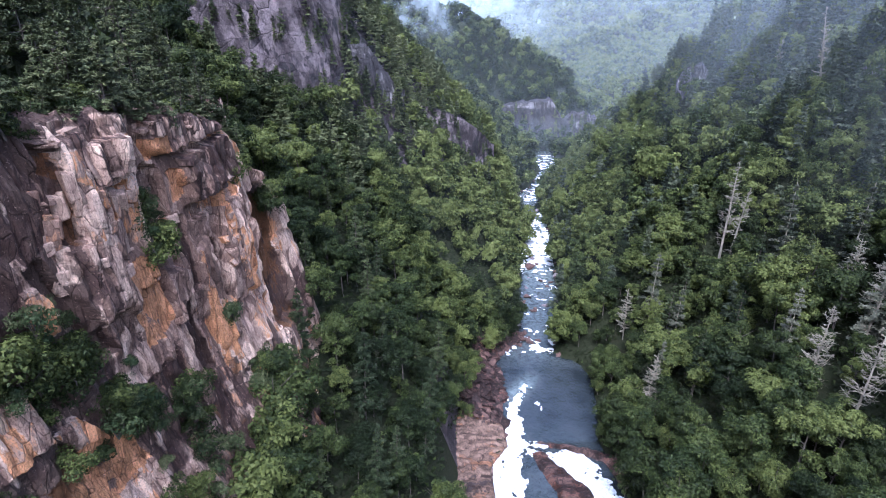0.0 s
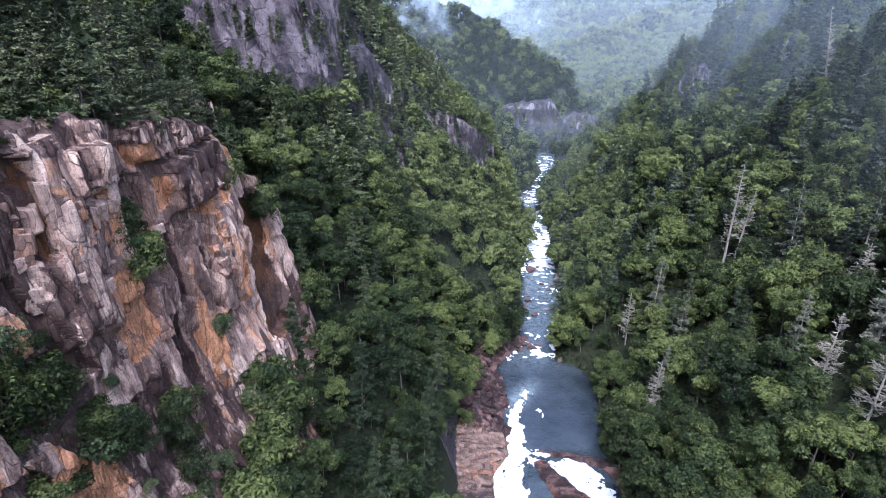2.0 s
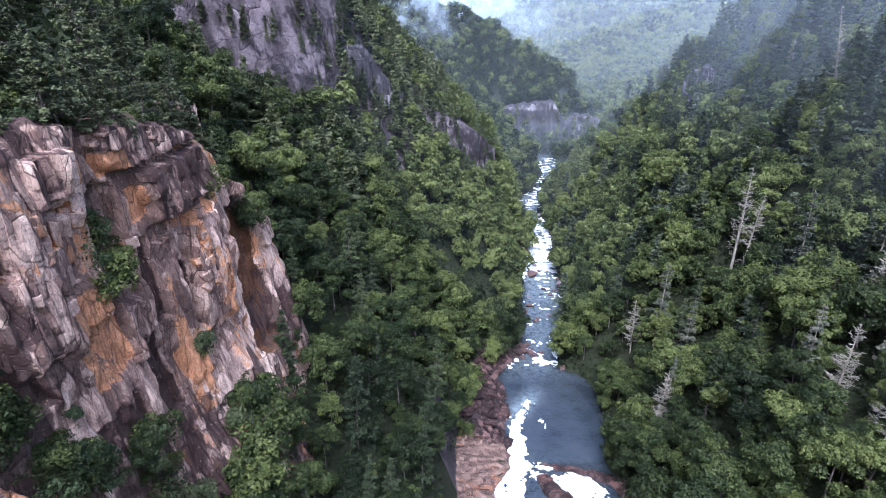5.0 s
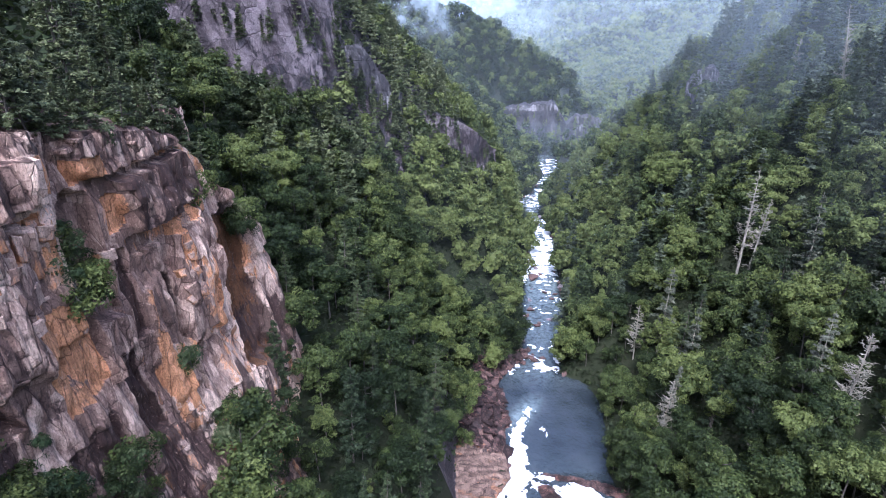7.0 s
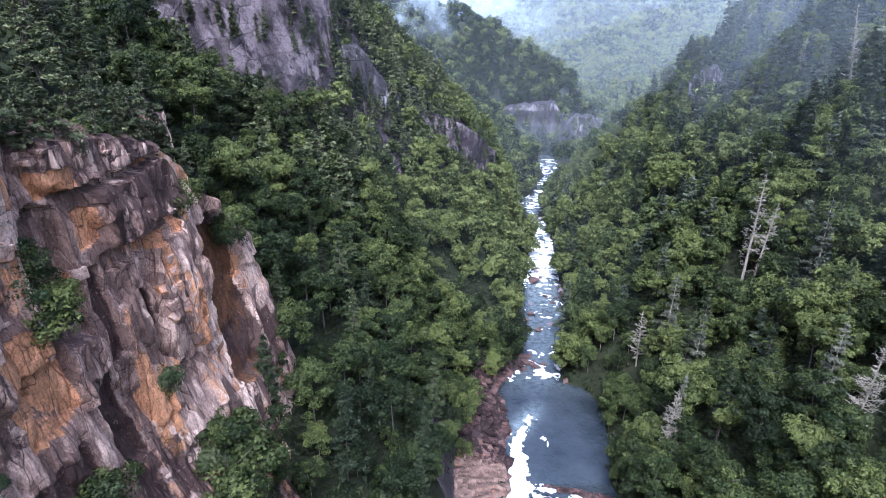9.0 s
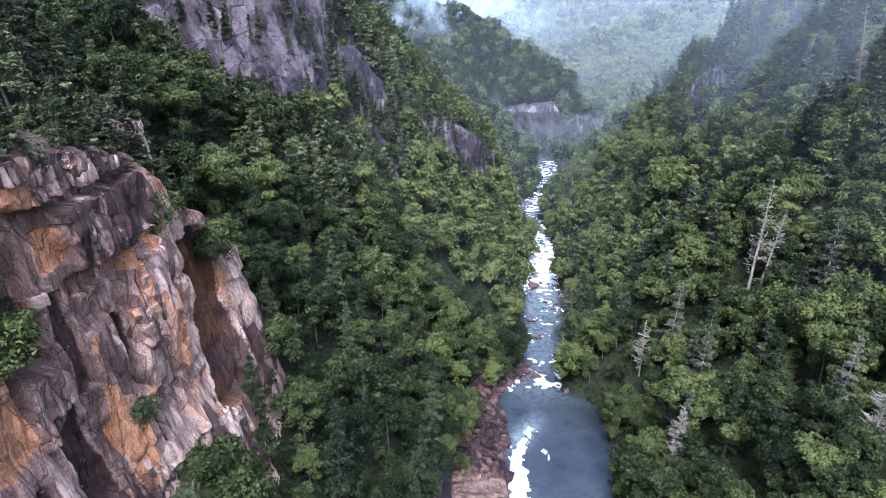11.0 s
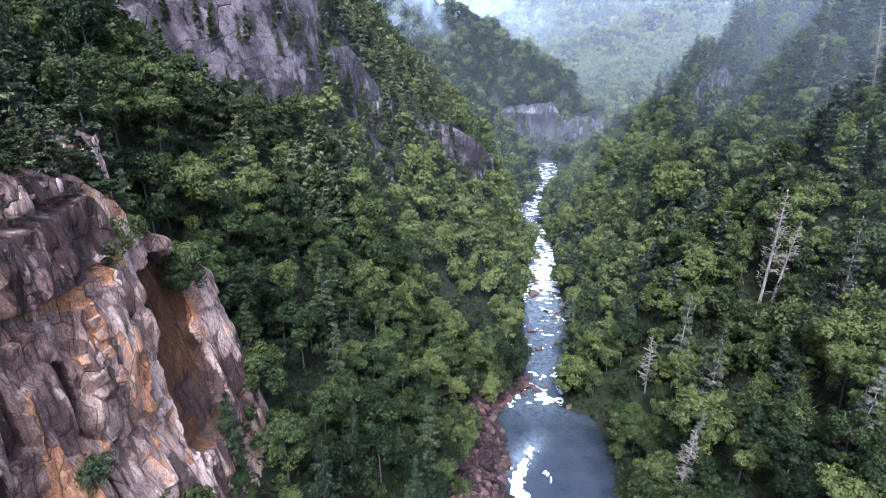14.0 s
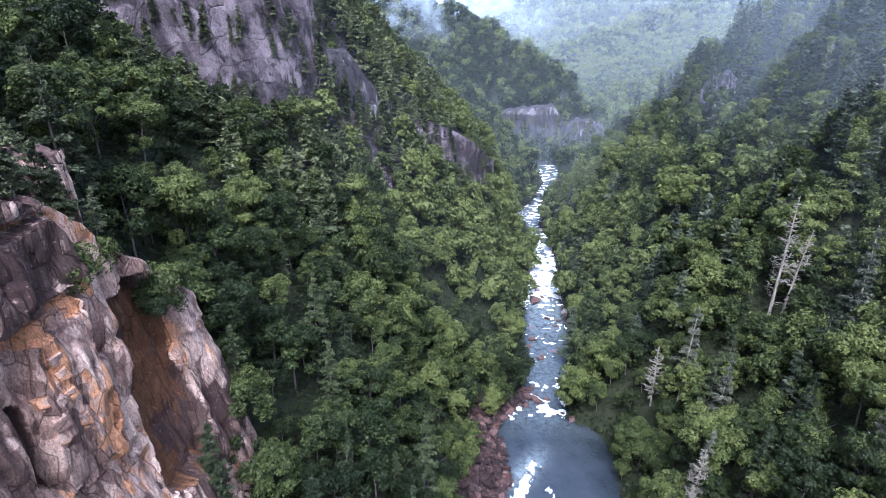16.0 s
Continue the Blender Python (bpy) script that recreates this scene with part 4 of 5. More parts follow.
crag_pines("dark wet slab of streaked grey rock above the forest", 80, 0.0, 0.98, (0.22, 0.65), "stunted pines rooted on the wet slab")
crag_pines("pale broken crag with an overhanging ledge", 46, 0.0, 0.9, (0.2, 0.5), "stunted pines on a broken crag")
crag_pines("grey fluted crag among trees", 60, 0.0, 0.95, (0.2, 0.5), "stunted pines on a fluted crag")
crag_pines("small pale crag among pines on the ridge", 16, 0.0, 0.9, (0.3, 0.6), "pines around a ridge crag")
crag_pines("pale banded cliff at the far river bend", 120, 0.0, 0.75, (0.35, 0.8), "pines at the foot of the far cliff")

# ---------------------------------------------------------------- undergrowth
ux, uy = scatter(-75, 150, 36, 330, 0.80, rng)
uz = ground_height(ux, uy)
keep = (uz < 100) & (rng.uniform(size=len(ux)) < np.interp(uy, (36, 150, 330), (1.0, 0.8, 0.45)))
up = np.stack([ux, uy, uz + rng.uniform(0.1, 1.6, len(ux))], 1)[keep]
uv, uf = leaf_sprays(up, unit(rng, len(up), 1.4), 0.85, rng)
# tints set low, so the shade in gaps between crowns is in the colour
tagged(new("undergrowth", raw_mesh("undergrowth", uv, uf, LEAF, False, {"tint": np.repeat(rng.uniform(-0.3, 0.2, len(up)), 3)})),
       "low dark green undergrowth between the trunks", "undergrowth", kind="stuff")

# ---------------------------------------------------------------- cliff-top pines and scrub
PINES = [make_conifer(400 + k, h, r, b, 15, 6, 44, 0.34) for k, (h, r, b) in enumerate(((12, 3.2, 2.0), (10, 3.0, 1.0), (14, 3.4, 3.0), (8, 2.8, 0.8)))]
px_, py_ = scatter(-58, -33, 26, 104, 5.3, rng)
for x, y in zip(px_, py_):
    z = float(ground_height(x, y))
    if z > 76:
        s = rng.uniform(0.75, 1.1)
        plant("pine", PINES[int(rng.integers(4))], pose(x, y, z, rng.normal() * 3, rng.normal() * 3, rng.uniform(0, 360)) @ Matrix.Scale(s, 4),
              "dark green pine with tiered boughs above the cliff", "pine tree", "pines on the cliff top")

CLIFF_TOP = lambda y: np.interp(y, (8, 38, 50, 70, 78, 88), (94, 92.5, 91, 86.5, 81, 73))
for k in range(58):
    y = rng.uniform(24, 78)
    x = rng.uniform(-36, -29.5)
    s = rng.uniform(0.45, 0.95)
    plant("pine", PINES[int(rng.integers(4))], pose(x, y, float(CLIFF_TOP(y)) + 0.2, rng.normal() * 5, 4 + rng.normal() * 5, rng.uniform(0, 360)) @ Matrix.Scale(s, 4),
          "dark green pine leaning from the cliff's edge", "pine tree", "pines on the cliff top")


def make_shrub(seed, radius, leaves, size, mat):
    r = np.random.default_rng(seed)
    v, f, t = broad_crown(r, radius, radius * 1.3, -0.1 * radius, 11, leaves, size)
    stems = [tube([(0, 0, -0.5), (r.normal() * 0.2 * radius, r.normal() * 0.2 * radius, radius * 0.5), (r.normal() * 0.5 * radius, r.normal() * 0.5 * radius, radius)], (0.06, 0.05, 0.02), 4) for k in range(4)]
    tv, tf = join_arrays(stems)
    return [("stem", raw_mesh("stem", tv, tf, BARK, True), ""), ("foliage", raw_mesh("foliage", v, f, mat, False, {"tint": t}), "")]


SHRUBS = [make_shrub(500, 1.6, 1150, 0.225, LEAF), make_shrub(501, 1.3, 850, 0.20, SCRUB), make_shrub(502, 2.0, 1400, 0.235, LEAF), make_shrub(503, 1.5, 1000, 0.20, SCRUB)]
# loose jointed blocks and thin ledges standing out of the cliff
CLIFF = next(o for o in scene.objects if o.name == "cliff")


def on_cliff(y, z):
    step, zb, zt, XX, YY = FACES[CLIFF["label"]]
    i = int(np.clip((y - 18) / step, 0, len(zb) - 1))
    k = int(np.clip((z - zb[i]) / (zt[i] - zb[i]), 0, 1) * (XX.shape[1] - 1))
    return float(XX[i, k]), float(YY[i, k])


def make_block(seed, sx, sy, sz, mat=None, rust=(-0.1, 0.5)):
    r = np.random.default_rng(seed)
    bm = bmesh.new()
    bmesh.ops.create_cube(bm, size=1.0)
    for v in bm.verts:
        v.co = Vector((v.co.x * sx, v.co.y * sy, v.co.z * sz)) + Vector(r.uniform(-0.15, 0.15, 3) * min(sx, sy, sz))
    bmesh.ops.bevel(bm, geom=bm.edges[:], offset=0.05 * min(sx, sy, sz) + 0.02, segments=1, affect="EDGES")
    me = bpy.data.meshes.new("block")
    bm.to_mesh(me)
    bm.free()
    for key, val in (("rust", r.uniform(*rust)), ("varnish_and_shade", r.uniform(-0.05, 0.4)), ("tone", r.uniform(0.2, 0.65))):
        layer = me.attributes.new(key, "FLOAT", "POINT")
        layer.data.foreach_set("value", np.full(len(me.vertices), val, np.float32))
    me.materials.append(mat or ROCK)
    return me


BLOCKS = [make_block(800 + k, sx, sy, sz) for k, (sx, sy, sz) in enumerate(2 * ((1.0, 1.1, 1.0), (1.0, 0.9, 1.1), (1.1, 1.1, 0.95), (0.95, 0.9, 0.95), (1.1, 1.0, 1.1), (1.0, 0.95, 0.9), (1.05, 0.9, 1.05), (0.95, 1.1, 1.0)))]
LEDGES = [make_block(820 + k, sx, sy, sz, None, (-0.6, 0.1)) for k, (sx, sy, sz) in enumerate(((1.6, 2.6, 0.3), (1.5, 1.8, 0.25), (1.8, 3.0, 0.4), (1.4, 1.6, 0.35)))]


def set_block(mesh, y, z, out, tilt):
    x, yy = on_cliff(y, z)
    ob = new("block", mesh)
    ob.parent = CLIFF
    depth = mesh.vertices[0].co.x
    ob.matrix_world = pose(x - abs(depth) + out, yy, z, 24 * smooth(80, 70, z) + rng.normal() * 3, rng.normal() * 4, tilt + rng.normal() * 5)


for c in range(13):                                     # the prow: columns of close-set blocks of uneven size
    y, z = 40.5 + 0.86 * c, 75.0 + rng.uniform(0, 6) + 0.5 * abs(c - 6)
    line = float(np.median([on_cliff(y + 0.4, q)[0] for q in range(74, 90, 2)])) + rng.uniform(-0.1, 0.5)
    while z < 86.5 + 0.2 * c:
        h = rng.uniform(0.35, 1.1) if rng.uniform() < 0.6 else rng.uniform(1.2, 2.4)
        if rng.uniform() < 0.72:
            ob = new("block", BLOCKS[int(rng.integers(16))])
            ob.parent = CLIFF
            jut = line + 0.05 * (82 - z) + rng.uniform(-1.0, -0.25)
            ob.matrix_world = pose(jut - 0.6, y + rng.uniform(-0.35, 0.35), z + h / 2, rng.normal() * 5, rng.normal() * 5, -32 + rng.normal() * 14) @ Matrix.Diagonal((1.7, rng.uniform(0.6, 1.5), h * 1.06, 1))
        z += h
for y0, z0, wy, wz, n in ((58, 79.5, 6, 2, 12), (67, 74, 1.5, 3, 12)):
    for k in range(n):
        z = z0 + rng.uniform(-1, 1) * wz
        set_block(BLOCKS[int(rng.integers(16))], y0 + rng.uniform(-1, 1) * wy, z, rng.uniform(-0.30, 0.05), -28)
for k in range(46):
    y = rng.uniform(28, 76)
    set_block(LEDGES[int(rng.integers(4))], y, float(np.interp(y, (18, 38, 51, 67, 74, 78), (93, 92.5, 91.5, 88.6, 86, 83))) - rng.uniform(0.1, 3.0 if y < 42 else 1.3), rng.uniform(-0.45, -0.1), 3)

CLIFF_X = lambda y, z: np.interp(y, (8, 30, 45, 60, 78, 88), (-31, -28, -27, -26.5, -26, -25)) + smooth(66, 35, z) * 5.0 - 0.10 * (z - 64)
# gullies and ledges that carry scrub: y, z, spread along, spread up, how many
for y0, z0, wy, wz, n in ((52, 80, 2.5, 5, 14), (42, 67, 4, 3, 14), (33, 78, 3, 2, 8), (50, 62, 4, 3, 12), (84, 73, 3, 1.5, 8), (62, 66, 1, 1, 3), (66, 55, 4, 4, 10),
                          (40, 92.7, 14, 0.8, 44), (62, 88.8, 10, 0.8, 32), (30, 66, 4, 4, 12), (36, 76, 3.5, 3, 16), (41, 70, 3, 2.5, 12), (45, 55, 8, 4, 16), (28, 84, 4, 4, 8), (76, 80, 3, 1.5, 7)):
    for k in range(n):
        y, z = y0 + rng.normal() * wy * 0.55, z0 + rng.normal() * wz * 0.55
        x = float(CLIFF_X(y, z)) + rng.uniform(-1.2, 0.8) - (rng.uniform(0.3, 5.5) if z > 86 else 0)
        s = rng.uniform(0.55, 1.15)
        plant("shrub", SHRUBS[int(rng.integers(4))], pose(x, y, z - 0.4, rng.normal() * 8, 15, rng.uniform(0, 360)) @ Matrix.Scale(s, 4),
              "low leafy shrub rooted on a rock ledge", "shrub", "shrubs on the cliff")

for y, z, s in ((71.5, 87.3, 0.55), (76.5, 84.2, 0.5), (75.5, 84.8, 0.55), (73.0, 86.6, 0.42), (79.5, 81.5, 0.36), (68.5, 88.6, 0.6), (64.0, 89.5, 0.5), (60.0, 90.3, 0.62), (56.5, 91.0, 0.45), (52.0, 91.6, 0.6), (47.0, 92.0, 0.5)):
    x, yy = on_cliff(y, z)
    plant("pine", PINES[int(rng.integers(4))], pose(x - 1.2, yy, z - 0.3, rng.normal() * 4, 7, rng.uniform(0, 360)) @ Matrix.Scale(s, 4),
          "small dark pine rooted at the cliff's rim", "pine tree", "pines on the cliff top")


# ---------------------------------------------------------------- banks: shelf and boulders
sy = axis((123, 168, 0.35))
su = np.arange(-11, 2.0, 0.35)
SX, SY = np.interp(sy, STATION, WATER_L)[:, None] + su[None, :], np.repeat(sy[:, None], len(su), 1)
back = np.clip(-np.repeat(su[None, :], len(sy), 0), -2, 11)
lev, face1, edge = blocks(SY, SX * 1.2, 5.0, 3.2, 301, 0.6)
lev2, face2, edge2 = blocks(SY, SX, 1.8, 1.1, 305, 0.6)
lev, lev2 = lev + face1 * 0.4, lev2 + face2 * 0.5
SZ = river_bed(SY) + 0.5 + np.where(back > 0, back * 0.36, back * 0.9) + (lev - 0.5) * 2.4 * smooth(-1, 2, back) + (lev2 - 0.5) * 1.3 * smooth(-1, 1, back) + (fbm(SX / 5, SY / 5, 307) - 0.5) * 1.5 * smooth(0, 3, back)
rmask = 0.12 + (fbm(SX / 4, SY / 6, 311) - 0.5)
me = raw_mesh("rock_shelf", np.stack([SX, SY, SZ], -1).reshape(-1, 3), grid_faces(*SX.shape)[:, ::-1], REDROCK, False,
              {"tone": np.clip(lev, 0.1, 0.8).ravel(), "rust": rmask.ravel(), "varnish_and_shade": (0.45 + 1.3 * (fbm(SX / 3, SY / 3, 313) - 0.5)).ravel()})
tagged(new("rock_shelf", me), "reddish tilted rock slabs along the river bank", "rock shelf")

# the smooth slide beside the falls: thin beds dipping into the river, their worn edges in low steps
by_, bu_ = axis((88, 125, 0.22)), np.arange(-13, 2.4, 0.22)
BX, BY = np.interp(by_, STATION, WATER_L)[:, None] + bu_[None, :], np.repeat(by_[:, None], len(bu_), 1)
across = np.clip(-np.repeat(bu_[None, :], len(by_), 0), -3, 13)
bed = 0.62 * BX - 0.78 * BY + (fbm(BX / 5, BY / 5, 351) - 0.5) * 5.0 + (fbm(BX / 1.5, BY / 1.5, 353) - 0.5) * 0.8
tread = bed / 2.4 - np.floor(bed / 2.4)
tread2 = bed / 0.55 - np.floor(bed / 0.55)
BZ = river_bed(BY) + 0.2 + np.where(across > 0, across * 0.30, across * 1.1) + (smooth(0, 0.85, tread) - smooth(0.85, 1.0, tread)) * 0.55 * smooth(-1, 1.5, across) + (tread2 - smooth(0.8, 1, tread2)) * 0.12 + (fbm(BX / 4, BY / 4, 355) - 0.5) * 1.6 * smooth(0, 3, across)
strip = lattice(np.floor(bed / 2.4), BX * 0, 357)
me = raw_mesh("rock_slide", np.stack([BX, BY, BZ], -1).reshape(-1, 3), grid_faces(*BX.shape)[:, ::-1], SLABROCK, True,
              {"tone": (0.25 + 0.5 * strip + 0.25 * tread).ravel(), "rust": (0.1 + 0.8 * (lattice(np.floor(bed / 2.4), BX * 0, 359) - 0.5)).ravel(),
               "varnish_and_shade": (0.05 + 0.5 * smooth(0.82, 1.0, tread) + 1.6 * (fbm(BX / 6, BY / 6, 361) - 0.5)).ravel()})
tagged(new("rock_slide", me), "smooth pinkish layered rock slope beside the falls", "rock slide")


SHELF = next(o for o in scene.objects if o.name == "rock_shelf")
SLABS = [make_block(840 + k, sx, sy, sz, REDROCK) for k, (sx, sy, sz) in enumerate(((2.6, 3.6, 0.7), (1.8, 4.4, 0.6), (3.2, 2.6, 0.9), (1.5, 2.2, 0.5), (2.2, 5.2, 0.8), (1.2, 1.6, 0.7)))]
for k in range(130):
    i, q = int(len(sy) * rng.uniform(0.02, 0.98)), int(len(su) * rng.uniform(0.05, 0.88))
    ob = new("slab", SLABS[int(rng.integers(6))])
    ob.parent = SHELF
    ob.matrix_world = pose(SX[i, q], SY[i, q], SZ[i, q] + rng.uniform(-0.1, 0.3), 8 + rng.normal() * 6, 16 + rng.normal() * 8, 25 + rng.normal() * 30) @ Matrix.Diagonal((*(rng.uniform(0.5, 1.2) * Vector((1, rng.uniform(0.6, 1.3), 0.55))), 1))


def make_boulder(seed, mat):
    r = np.random.default_rng(seed)
    bm = bmesh.new()
    for p in r.uniform(-1, 1, (16, 3)) * np.array([1.0, 0.75, 0.5]):
        bm.verts.new(p)
    hull = bmesh.ops.convex_hull(bm, input=bm.verts)
    bmesh.ops.delete(bm, geom=[g for g in hull["geom_interior"] if isinstance(g, bmesh.types.BMVert)], context="VERTS")
    bmesh.ops.bevel(bm, geom=bm.edges[:], offset=0.06, segments=1, affect="EDGES")
    me = bpy.data.meshes.new("boulder")
    bm.to_mesh(me)
    bm.free()
    for key, val in (("rust", -0.05), ("varnish_and_shade", 0.15), ("tone", 0.55)):
        layer = me.attributes.new(key, "FLOAT", "POINT")
        layer.data.foreach_set("value", np.full(len(me.vertices), val, np.float32))
    me.materials.append(mat)
    return me


BOULDERS = [make_boulder(600 + k, REDROCK if k < 4 else GREYROCK) for k in range(6)]


def boulder(x, y, size, dark=False):
    ob = new("boulder", BOULDERS[int(rng.integers(4)) if not dark else int(rng.integers(3, 6))])
    ob.matrix_world = pose(x, y, float(river_bed(y)) + size * rng.uniform(0.0, 0.25), rng.normal() * 12, rng.normal() * 12, rng.uniform(0, 360)) @ Matrix.Scale(size, 4)
    tagged(ob, "angular brown boulder at the river's edge" if not dark else "wet grey boulder in the rapids", "boulder", "boulders by the river")


for k in range(46):
    y = rng.uniform(120, 170)
    boulder(float(np.interp(y, STATION, WATER_L)) - rng.uniform(-0.5, 8), y, rng.uniform(0.7, 2.2))
for k in range(70):
    y = 158 + 250 * rng.uniform() ** 1.4
    xl, xr = float(np.interp(y, STATION, WATER_L)), float(np.interp(y, STATION, WATER_R))
    boulder(rng.choice((xl + rng.normal(), xr + rng.normal(), rng.uniform(xl, xr))), y, rng.uniform(0.7, 2.1), rng.uniform() < 0.6)
for x, y, size in ((20, 163, 2.4), (22, 166, 2.2), (25, 165, 1.8), (37, 229, 3.2), (32.6, 200, 1.8), (33.6, 189, 1.5), (41, 232, 1.2), (46.5, 307, 2.2), (44, 214, 1.4), (30.5, 196, 1.3)):
    boulder(x, y, size)
for k in range(38):                                     # the bouldery spit below the pool
    f = rng.uniform()
    boulder(18 + 10 * f + rng.normal() * 1.0, 175 - 7 * f + rng.normal() * 2.2, rng.uniform(0.6, 1.6))
lx, ly = np.meshgrid(np.arange(12, 52, 0.3), np.arange(86, 121, 0.3), indexing="ij")
ledge = np.full(lx.shape, -9.0)
for c in ((25, 117, 38, 111, 1.0, 2.0), (23.5, 111, 29, 96, 1.8, 4.2), (40, 110, 47, 90, 2.2, 4.5)):
    ledge = np.maximum(ledge, capsule(lx, ly, *c))
ledge = ledge + (fbm(lx / 1.6, ly / 2.2, 331) - 0.5) * 1.6
l1, f1, e1 = blocks(ly, lx, 2.6, 1.8, 335, 0.2)
lz = river_bed(ly) + np.clip(ledge, -1.2, 1.4) * 0.8 + ((l1 - 0.5) * 0.7 + f1 * 0.3) * smooth(-0.4, 0.8, ledge)
ids = grid_faces(*lx.shape)[:, ::-1]
ids = ids[(ledge > -0.9).ravel()[ids].all(1)]
used, inv = np.unique(ids, return_inverse=True)
me = raw_mesh("rock_ledge", np.stack([lx, ly, lz], -1).reshape(-1, 3)[used], inv.reshape(-1, 4), REDROCK, False,
              {"tone": l1.ravel()[used], "rust": np.full(len(used), 0.3), "varnish_and_shade": (0.35 + (fbm(lx / 2, ly / 2, 337) - 0.5)).ravel()[used]})
tagged(new("rock_ledge", me), "wet red-brown rock ledges breaking the falls", "rock ledge")


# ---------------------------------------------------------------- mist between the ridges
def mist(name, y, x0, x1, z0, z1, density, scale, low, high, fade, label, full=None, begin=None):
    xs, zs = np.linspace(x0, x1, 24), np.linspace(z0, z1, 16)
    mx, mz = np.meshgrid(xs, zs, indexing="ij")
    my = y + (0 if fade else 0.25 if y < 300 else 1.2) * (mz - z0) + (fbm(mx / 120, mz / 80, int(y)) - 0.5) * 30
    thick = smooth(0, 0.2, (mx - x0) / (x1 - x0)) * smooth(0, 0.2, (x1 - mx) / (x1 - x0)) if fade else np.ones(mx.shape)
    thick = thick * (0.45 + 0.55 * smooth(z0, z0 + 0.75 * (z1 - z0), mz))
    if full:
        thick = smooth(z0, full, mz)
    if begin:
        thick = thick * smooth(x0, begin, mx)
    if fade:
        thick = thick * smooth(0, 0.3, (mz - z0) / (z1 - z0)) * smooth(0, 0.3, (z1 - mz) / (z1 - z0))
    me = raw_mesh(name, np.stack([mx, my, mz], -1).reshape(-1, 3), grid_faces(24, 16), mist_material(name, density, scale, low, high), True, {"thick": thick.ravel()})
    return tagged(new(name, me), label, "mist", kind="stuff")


# see-through tinted sheets that paint haze over the farther slopes
mist("mist", 160, -150, 60, -20, 200, 0.006, 0.012, -0.6, 0.3, False, "faint morning haze in the gorge", 40)
# this one is added to lighten the dark trees high on the east slope
mist("mist", 118, 60, 420, 45, 240, 0.085, 0.012, -0.6, 0.3, False, "faint morning haze along the ridge", 105, 115)
mist("mist", 178, 52, 420, 40, 240, 0.10, 0.012, -0.6, 0.3, False, "faint morning haze along the ridge", 105, 130)
mist("mist", 228, 62, 460, 40, 240, 0.15, 0.012, -0.6, 0.3, False, "faint morning haze along the ridge", 100, 150)
mist("mist", 285, -400, 600, -20, 240, 0.05, 0.010, -0.3, 0.5, False, "faint morning haze in the gorge", 70)
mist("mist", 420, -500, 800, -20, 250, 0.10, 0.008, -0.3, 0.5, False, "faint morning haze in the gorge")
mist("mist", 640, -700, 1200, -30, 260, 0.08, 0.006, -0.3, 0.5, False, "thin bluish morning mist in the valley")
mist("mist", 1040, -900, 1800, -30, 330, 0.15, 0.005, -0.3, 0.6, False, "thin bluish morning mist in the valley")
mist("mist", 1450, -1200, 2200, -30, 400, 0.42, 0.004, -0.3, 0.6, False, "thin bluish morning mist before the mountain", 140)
mist("mist_wisp", 330, -45, 10, 78, 125, 0.8, 0.08, 0.45, 0.75, True, "white wisp of mist rising behind the ridge")
mist("mist_wisp", 600, 0, 110, 75, 130, 0.9, 0.04, 0.40, 0.70, True, "white wisp of mist over the far spur")


# ---------------------------------------------------------------- dead and dying hemlocks on the east slope
def make_snag(seed, height, reach, limbs, droop=0.15):
    r = np.random.default_rng(seed)
    bend = r.normal(size=2) * 0.03 * height
    trunk = tube([(0, 0, -1), (bend[0] * 0.4, bend[1] * 0.4, height * 0.5), (bend[0], bend[1], height)], (height * 0.013, height * 0.009, 0.05), 6)
    pieces = []
    for k in range(limbs):
        f = 0.15 + 0.84 * r.uniform() ** 0.8
        w = r.uniform(0, 6.283)
        n = reach * (1.05 - f) ** 0.6 * r.uniform(0.2, 1.2)
        z = height * f
        p0 = Vector((bend[0] * f, bend[1] * f, z))
        way = Vector((math.cos(w), math.sin(w), 0))
        p1 = p0 + way * n * 0.6 + Vector((0, 0, n * r.uniform(-0.2, 0.12)))
        p2 = p0 + way * n * r.uniform(0.75, 1.0) + Vector((0, 0, n * (r.uniform(0.15, 0.9) - droop)))
        pieces.append(tube([p0, p1, p2], (0.09, 0.07, 0.03), 3))
        for q in range(12):
            t = r.uniform(0.35, 1.0)
            b0 = p0.lerp(p2, t)
            w2 = w + r.choice((-1, 1)) * r.uniform(0.5, 1.2)
            m = n * r.uniform(0.2, 0.5)
            pieces.append(tube([b0, b0 + Vector((math.cos(w2) * m, math.sin(w2) * m, m * r.uniform(-0.3, 0.35)))], (0.05, 0.02), 3))
    bv, bf = join_arrays(pieces)
    return [("trunk", raw_mesh("trunk", *trunk, DEADWOOD, True), ""), ("deadwood", raw_mesh("deadwood", bv, bf, DEADWOOD, True), "grey broken limbs")]


def make_hemlock(seed, height, radius, mat):
    r = np.random.default_rng(seed)
    v, f, t, limbs = conifer_crown(r, height, radius, height * 0.15, 18, 7, 44, 0.40)
    tv, tf = join_arrays([tube([(0, 0, -1), (0, 0, height)], (height * 0.012, 0.03), 6)] + limbs)
    return [("trunk", raw_mesh("trunk", tv, tf, DEADWOOD if mat is LICHEN else BARK, True), ""), ("crown", raw_mesh("crown", v, f, mat, False, {"tint": t}), "")]


def stand(name, parts, x, y, lean, label, group, s=1.0):
    plant(name, parts, pose(x, y, float(ground_height(x, y)), rng.normal() * 2, lean) @ pose(0, 0, 0, 0, 0, rng.uniform(0, 360)) @ Matrix.Scale(s, 4), label, "tree", group)


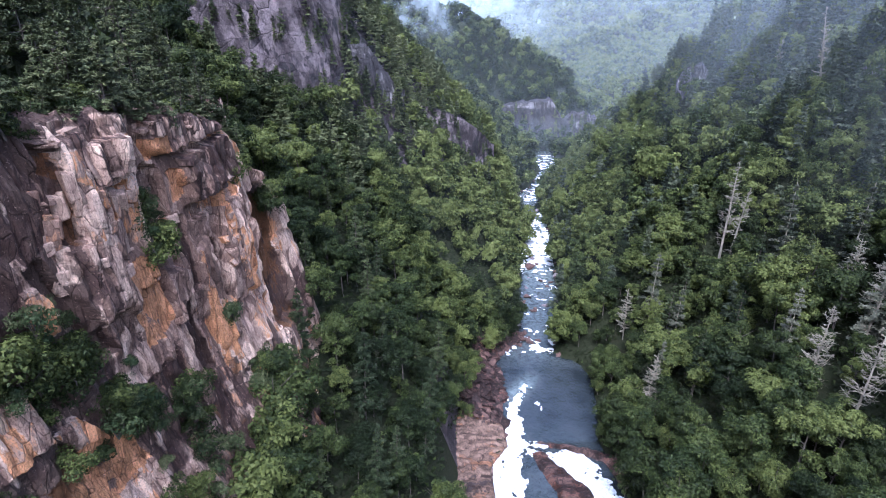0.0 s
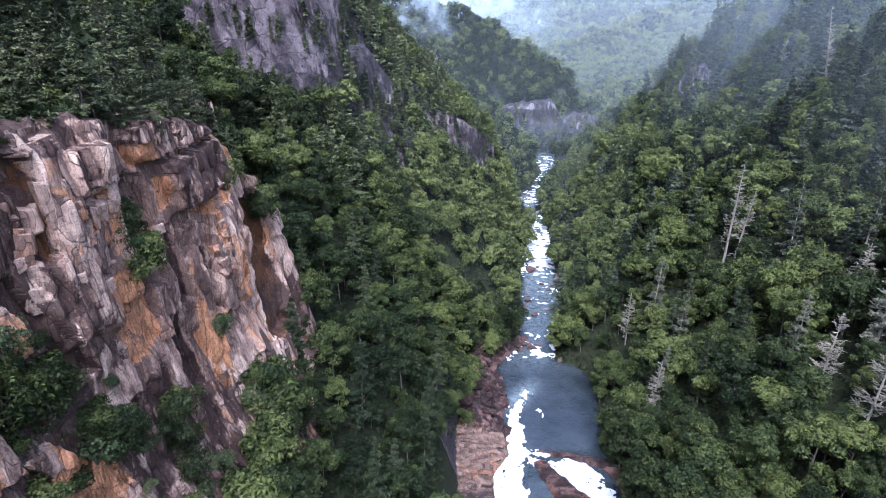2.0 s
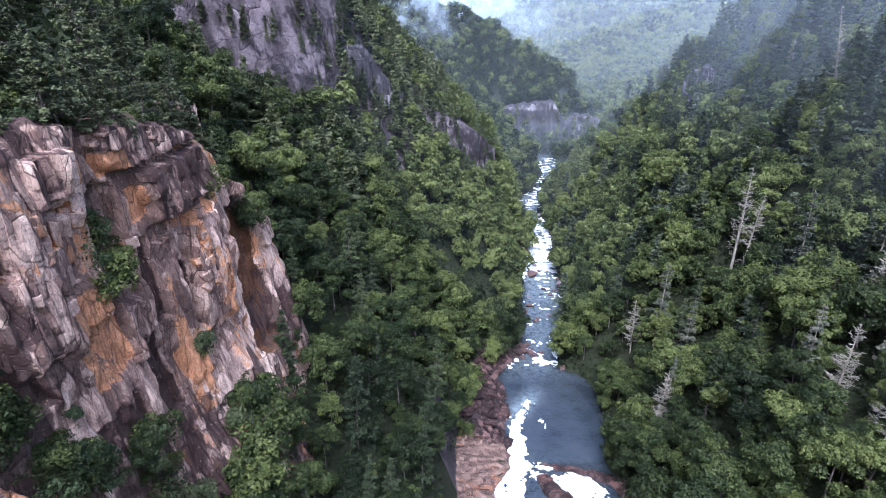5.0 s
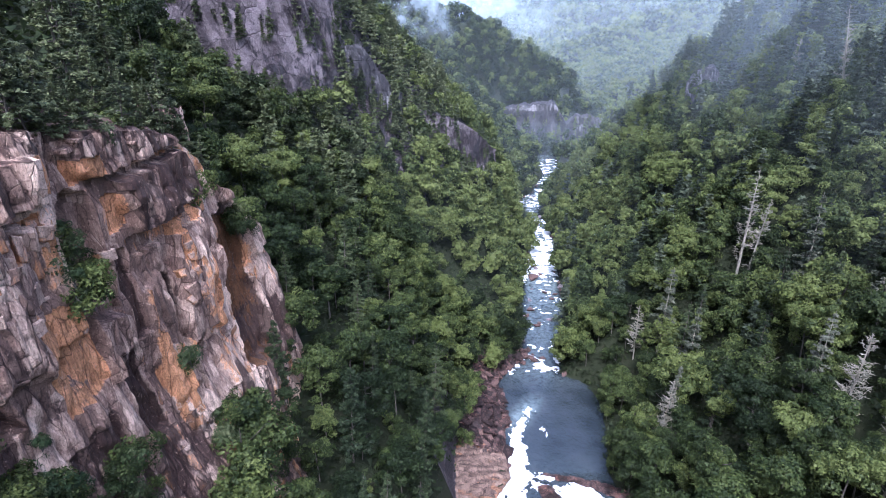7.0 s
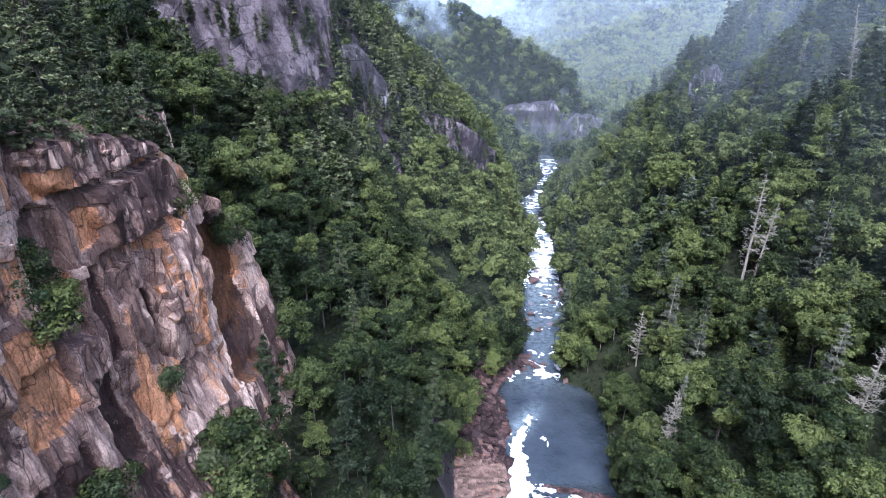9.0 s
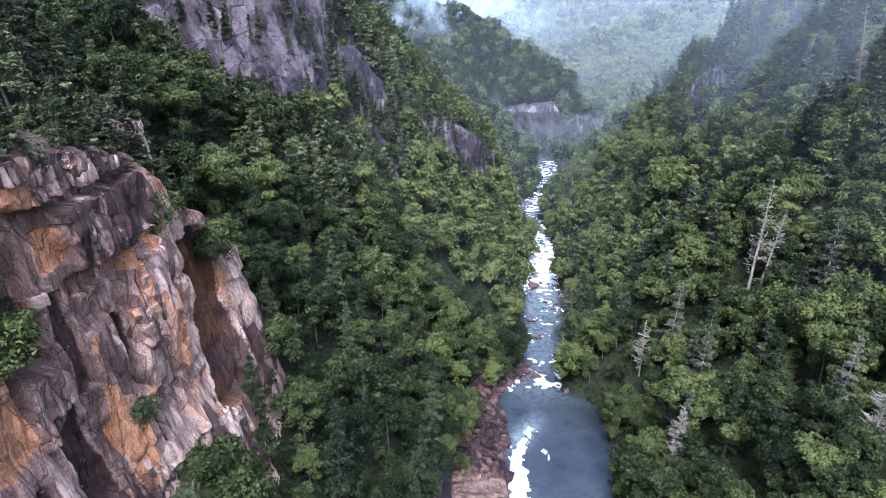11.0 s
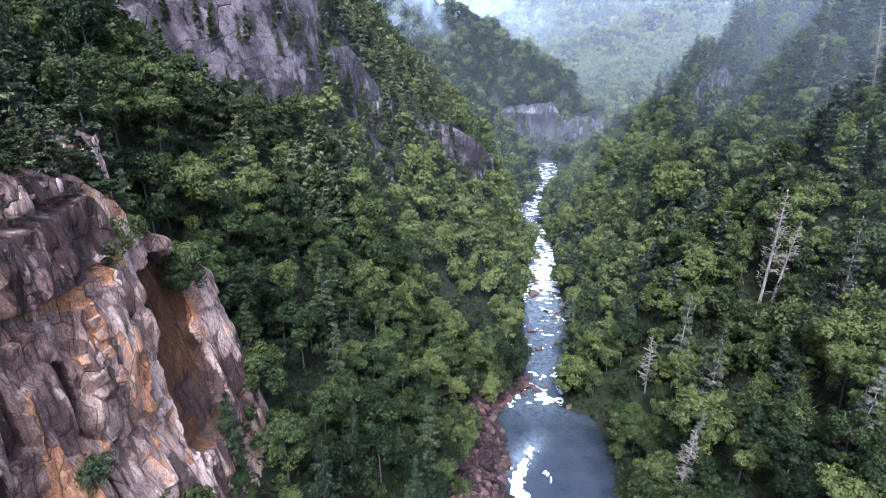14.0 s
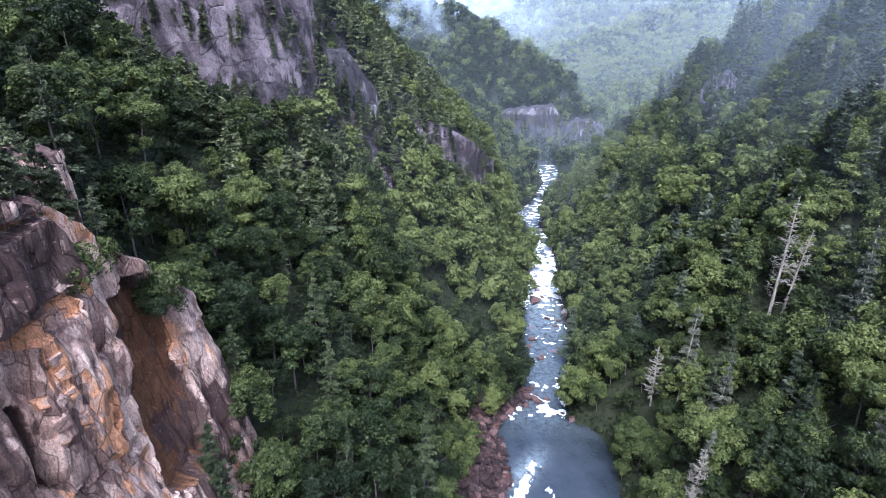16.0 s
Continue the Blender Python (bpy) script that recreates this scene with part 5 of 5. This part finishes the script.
SNAG = "bare grey dead hemlock with broken limbs"
for k, (x, y, h, reach, lean) in enumerate(((78.5, 151, 22, 3.2, 3), (80.5, 150, 17, 2.6, 6), (50.0, 117, 13, 2.8, 2), (74.9, 85.8, 15, 4.0, 10), (73.8, 98, 14, 3.6, 12),
                                            (54.3, 151, 12, 2.8, 2), (88.3, 104.5, 13, 3.6, 6), (88.2, 112.6, 13, 3.2, 4), (119.2, 187.8, 28, 4.0, -13), (120.2, 214, 14, 3.0, -10))):
    stand("dead_tree", make_snag(700 + k, h * (1.4 if h < 25 else 0.95), reach * (1.1 if h < 25 else 0.7), 84), x, y, lean * 0.5, SNAG, "dead hemlocks")
GREYED = [make_hemlock(730, 21, 3.4, LICHEN), make_hemlock(731, 19, 3.0, LICHEN)]
for k, (x, y, s) in enumerate(((71.4, 103.9, 0.8), (85.9, 134.7, 1.0), (59.4, 147.8, 0.95), (61, 133, 0.85), (84, 100, 0.9), (92, 120, 1.0), (52, 119, 0.7))):
    stand("dying_tree", GREYED[k % 2], x, y, 3, "thin grey-green dying hemlock hung with lichen", "dying hemlocks", 1.3 * s)
GREEN_HEMLOCK = [make_hemlock(740, 21, 3.8, HEMLOCK), make_hemlock(741, 19, 3.4, HEMLOCK)]
for k, (x, y) in enumerate(((76.7, 129.6), (77.6, 111.7), (93, 126), (92.4, 143.4), (60.5, 137), (98, 116), (69, 120), (83, 122), (66, 142), (103, 138), (58, 112), (90, 92))):
    stand("hemlock", GREEN_HEMLOCK[k % 2], x, y, 2, "dark green pointed hemlock among broadleaf trees", "living hemlocks", rng.uniform(0.8, 1.1))
forest_trees(44, 74, 60, 108, 5.6, "young green broadleaf tree under taller crowns", "trees on the east slope", 46, 0.62)
hx, hy = scatter(-26, 6, 48, 150, 9.5, rng)
for x, y in zip(hx, hy):
    stand("hemlock", GREEN_HEMLOCK[int(rng.integers(2))], float(x), float(y), 2, "dark green hemlock on the shaded west slope", "living hemlocks", rng.uniform(0.5, 0.95) if y < 115 else rng.uniform(0.4, 0.7))
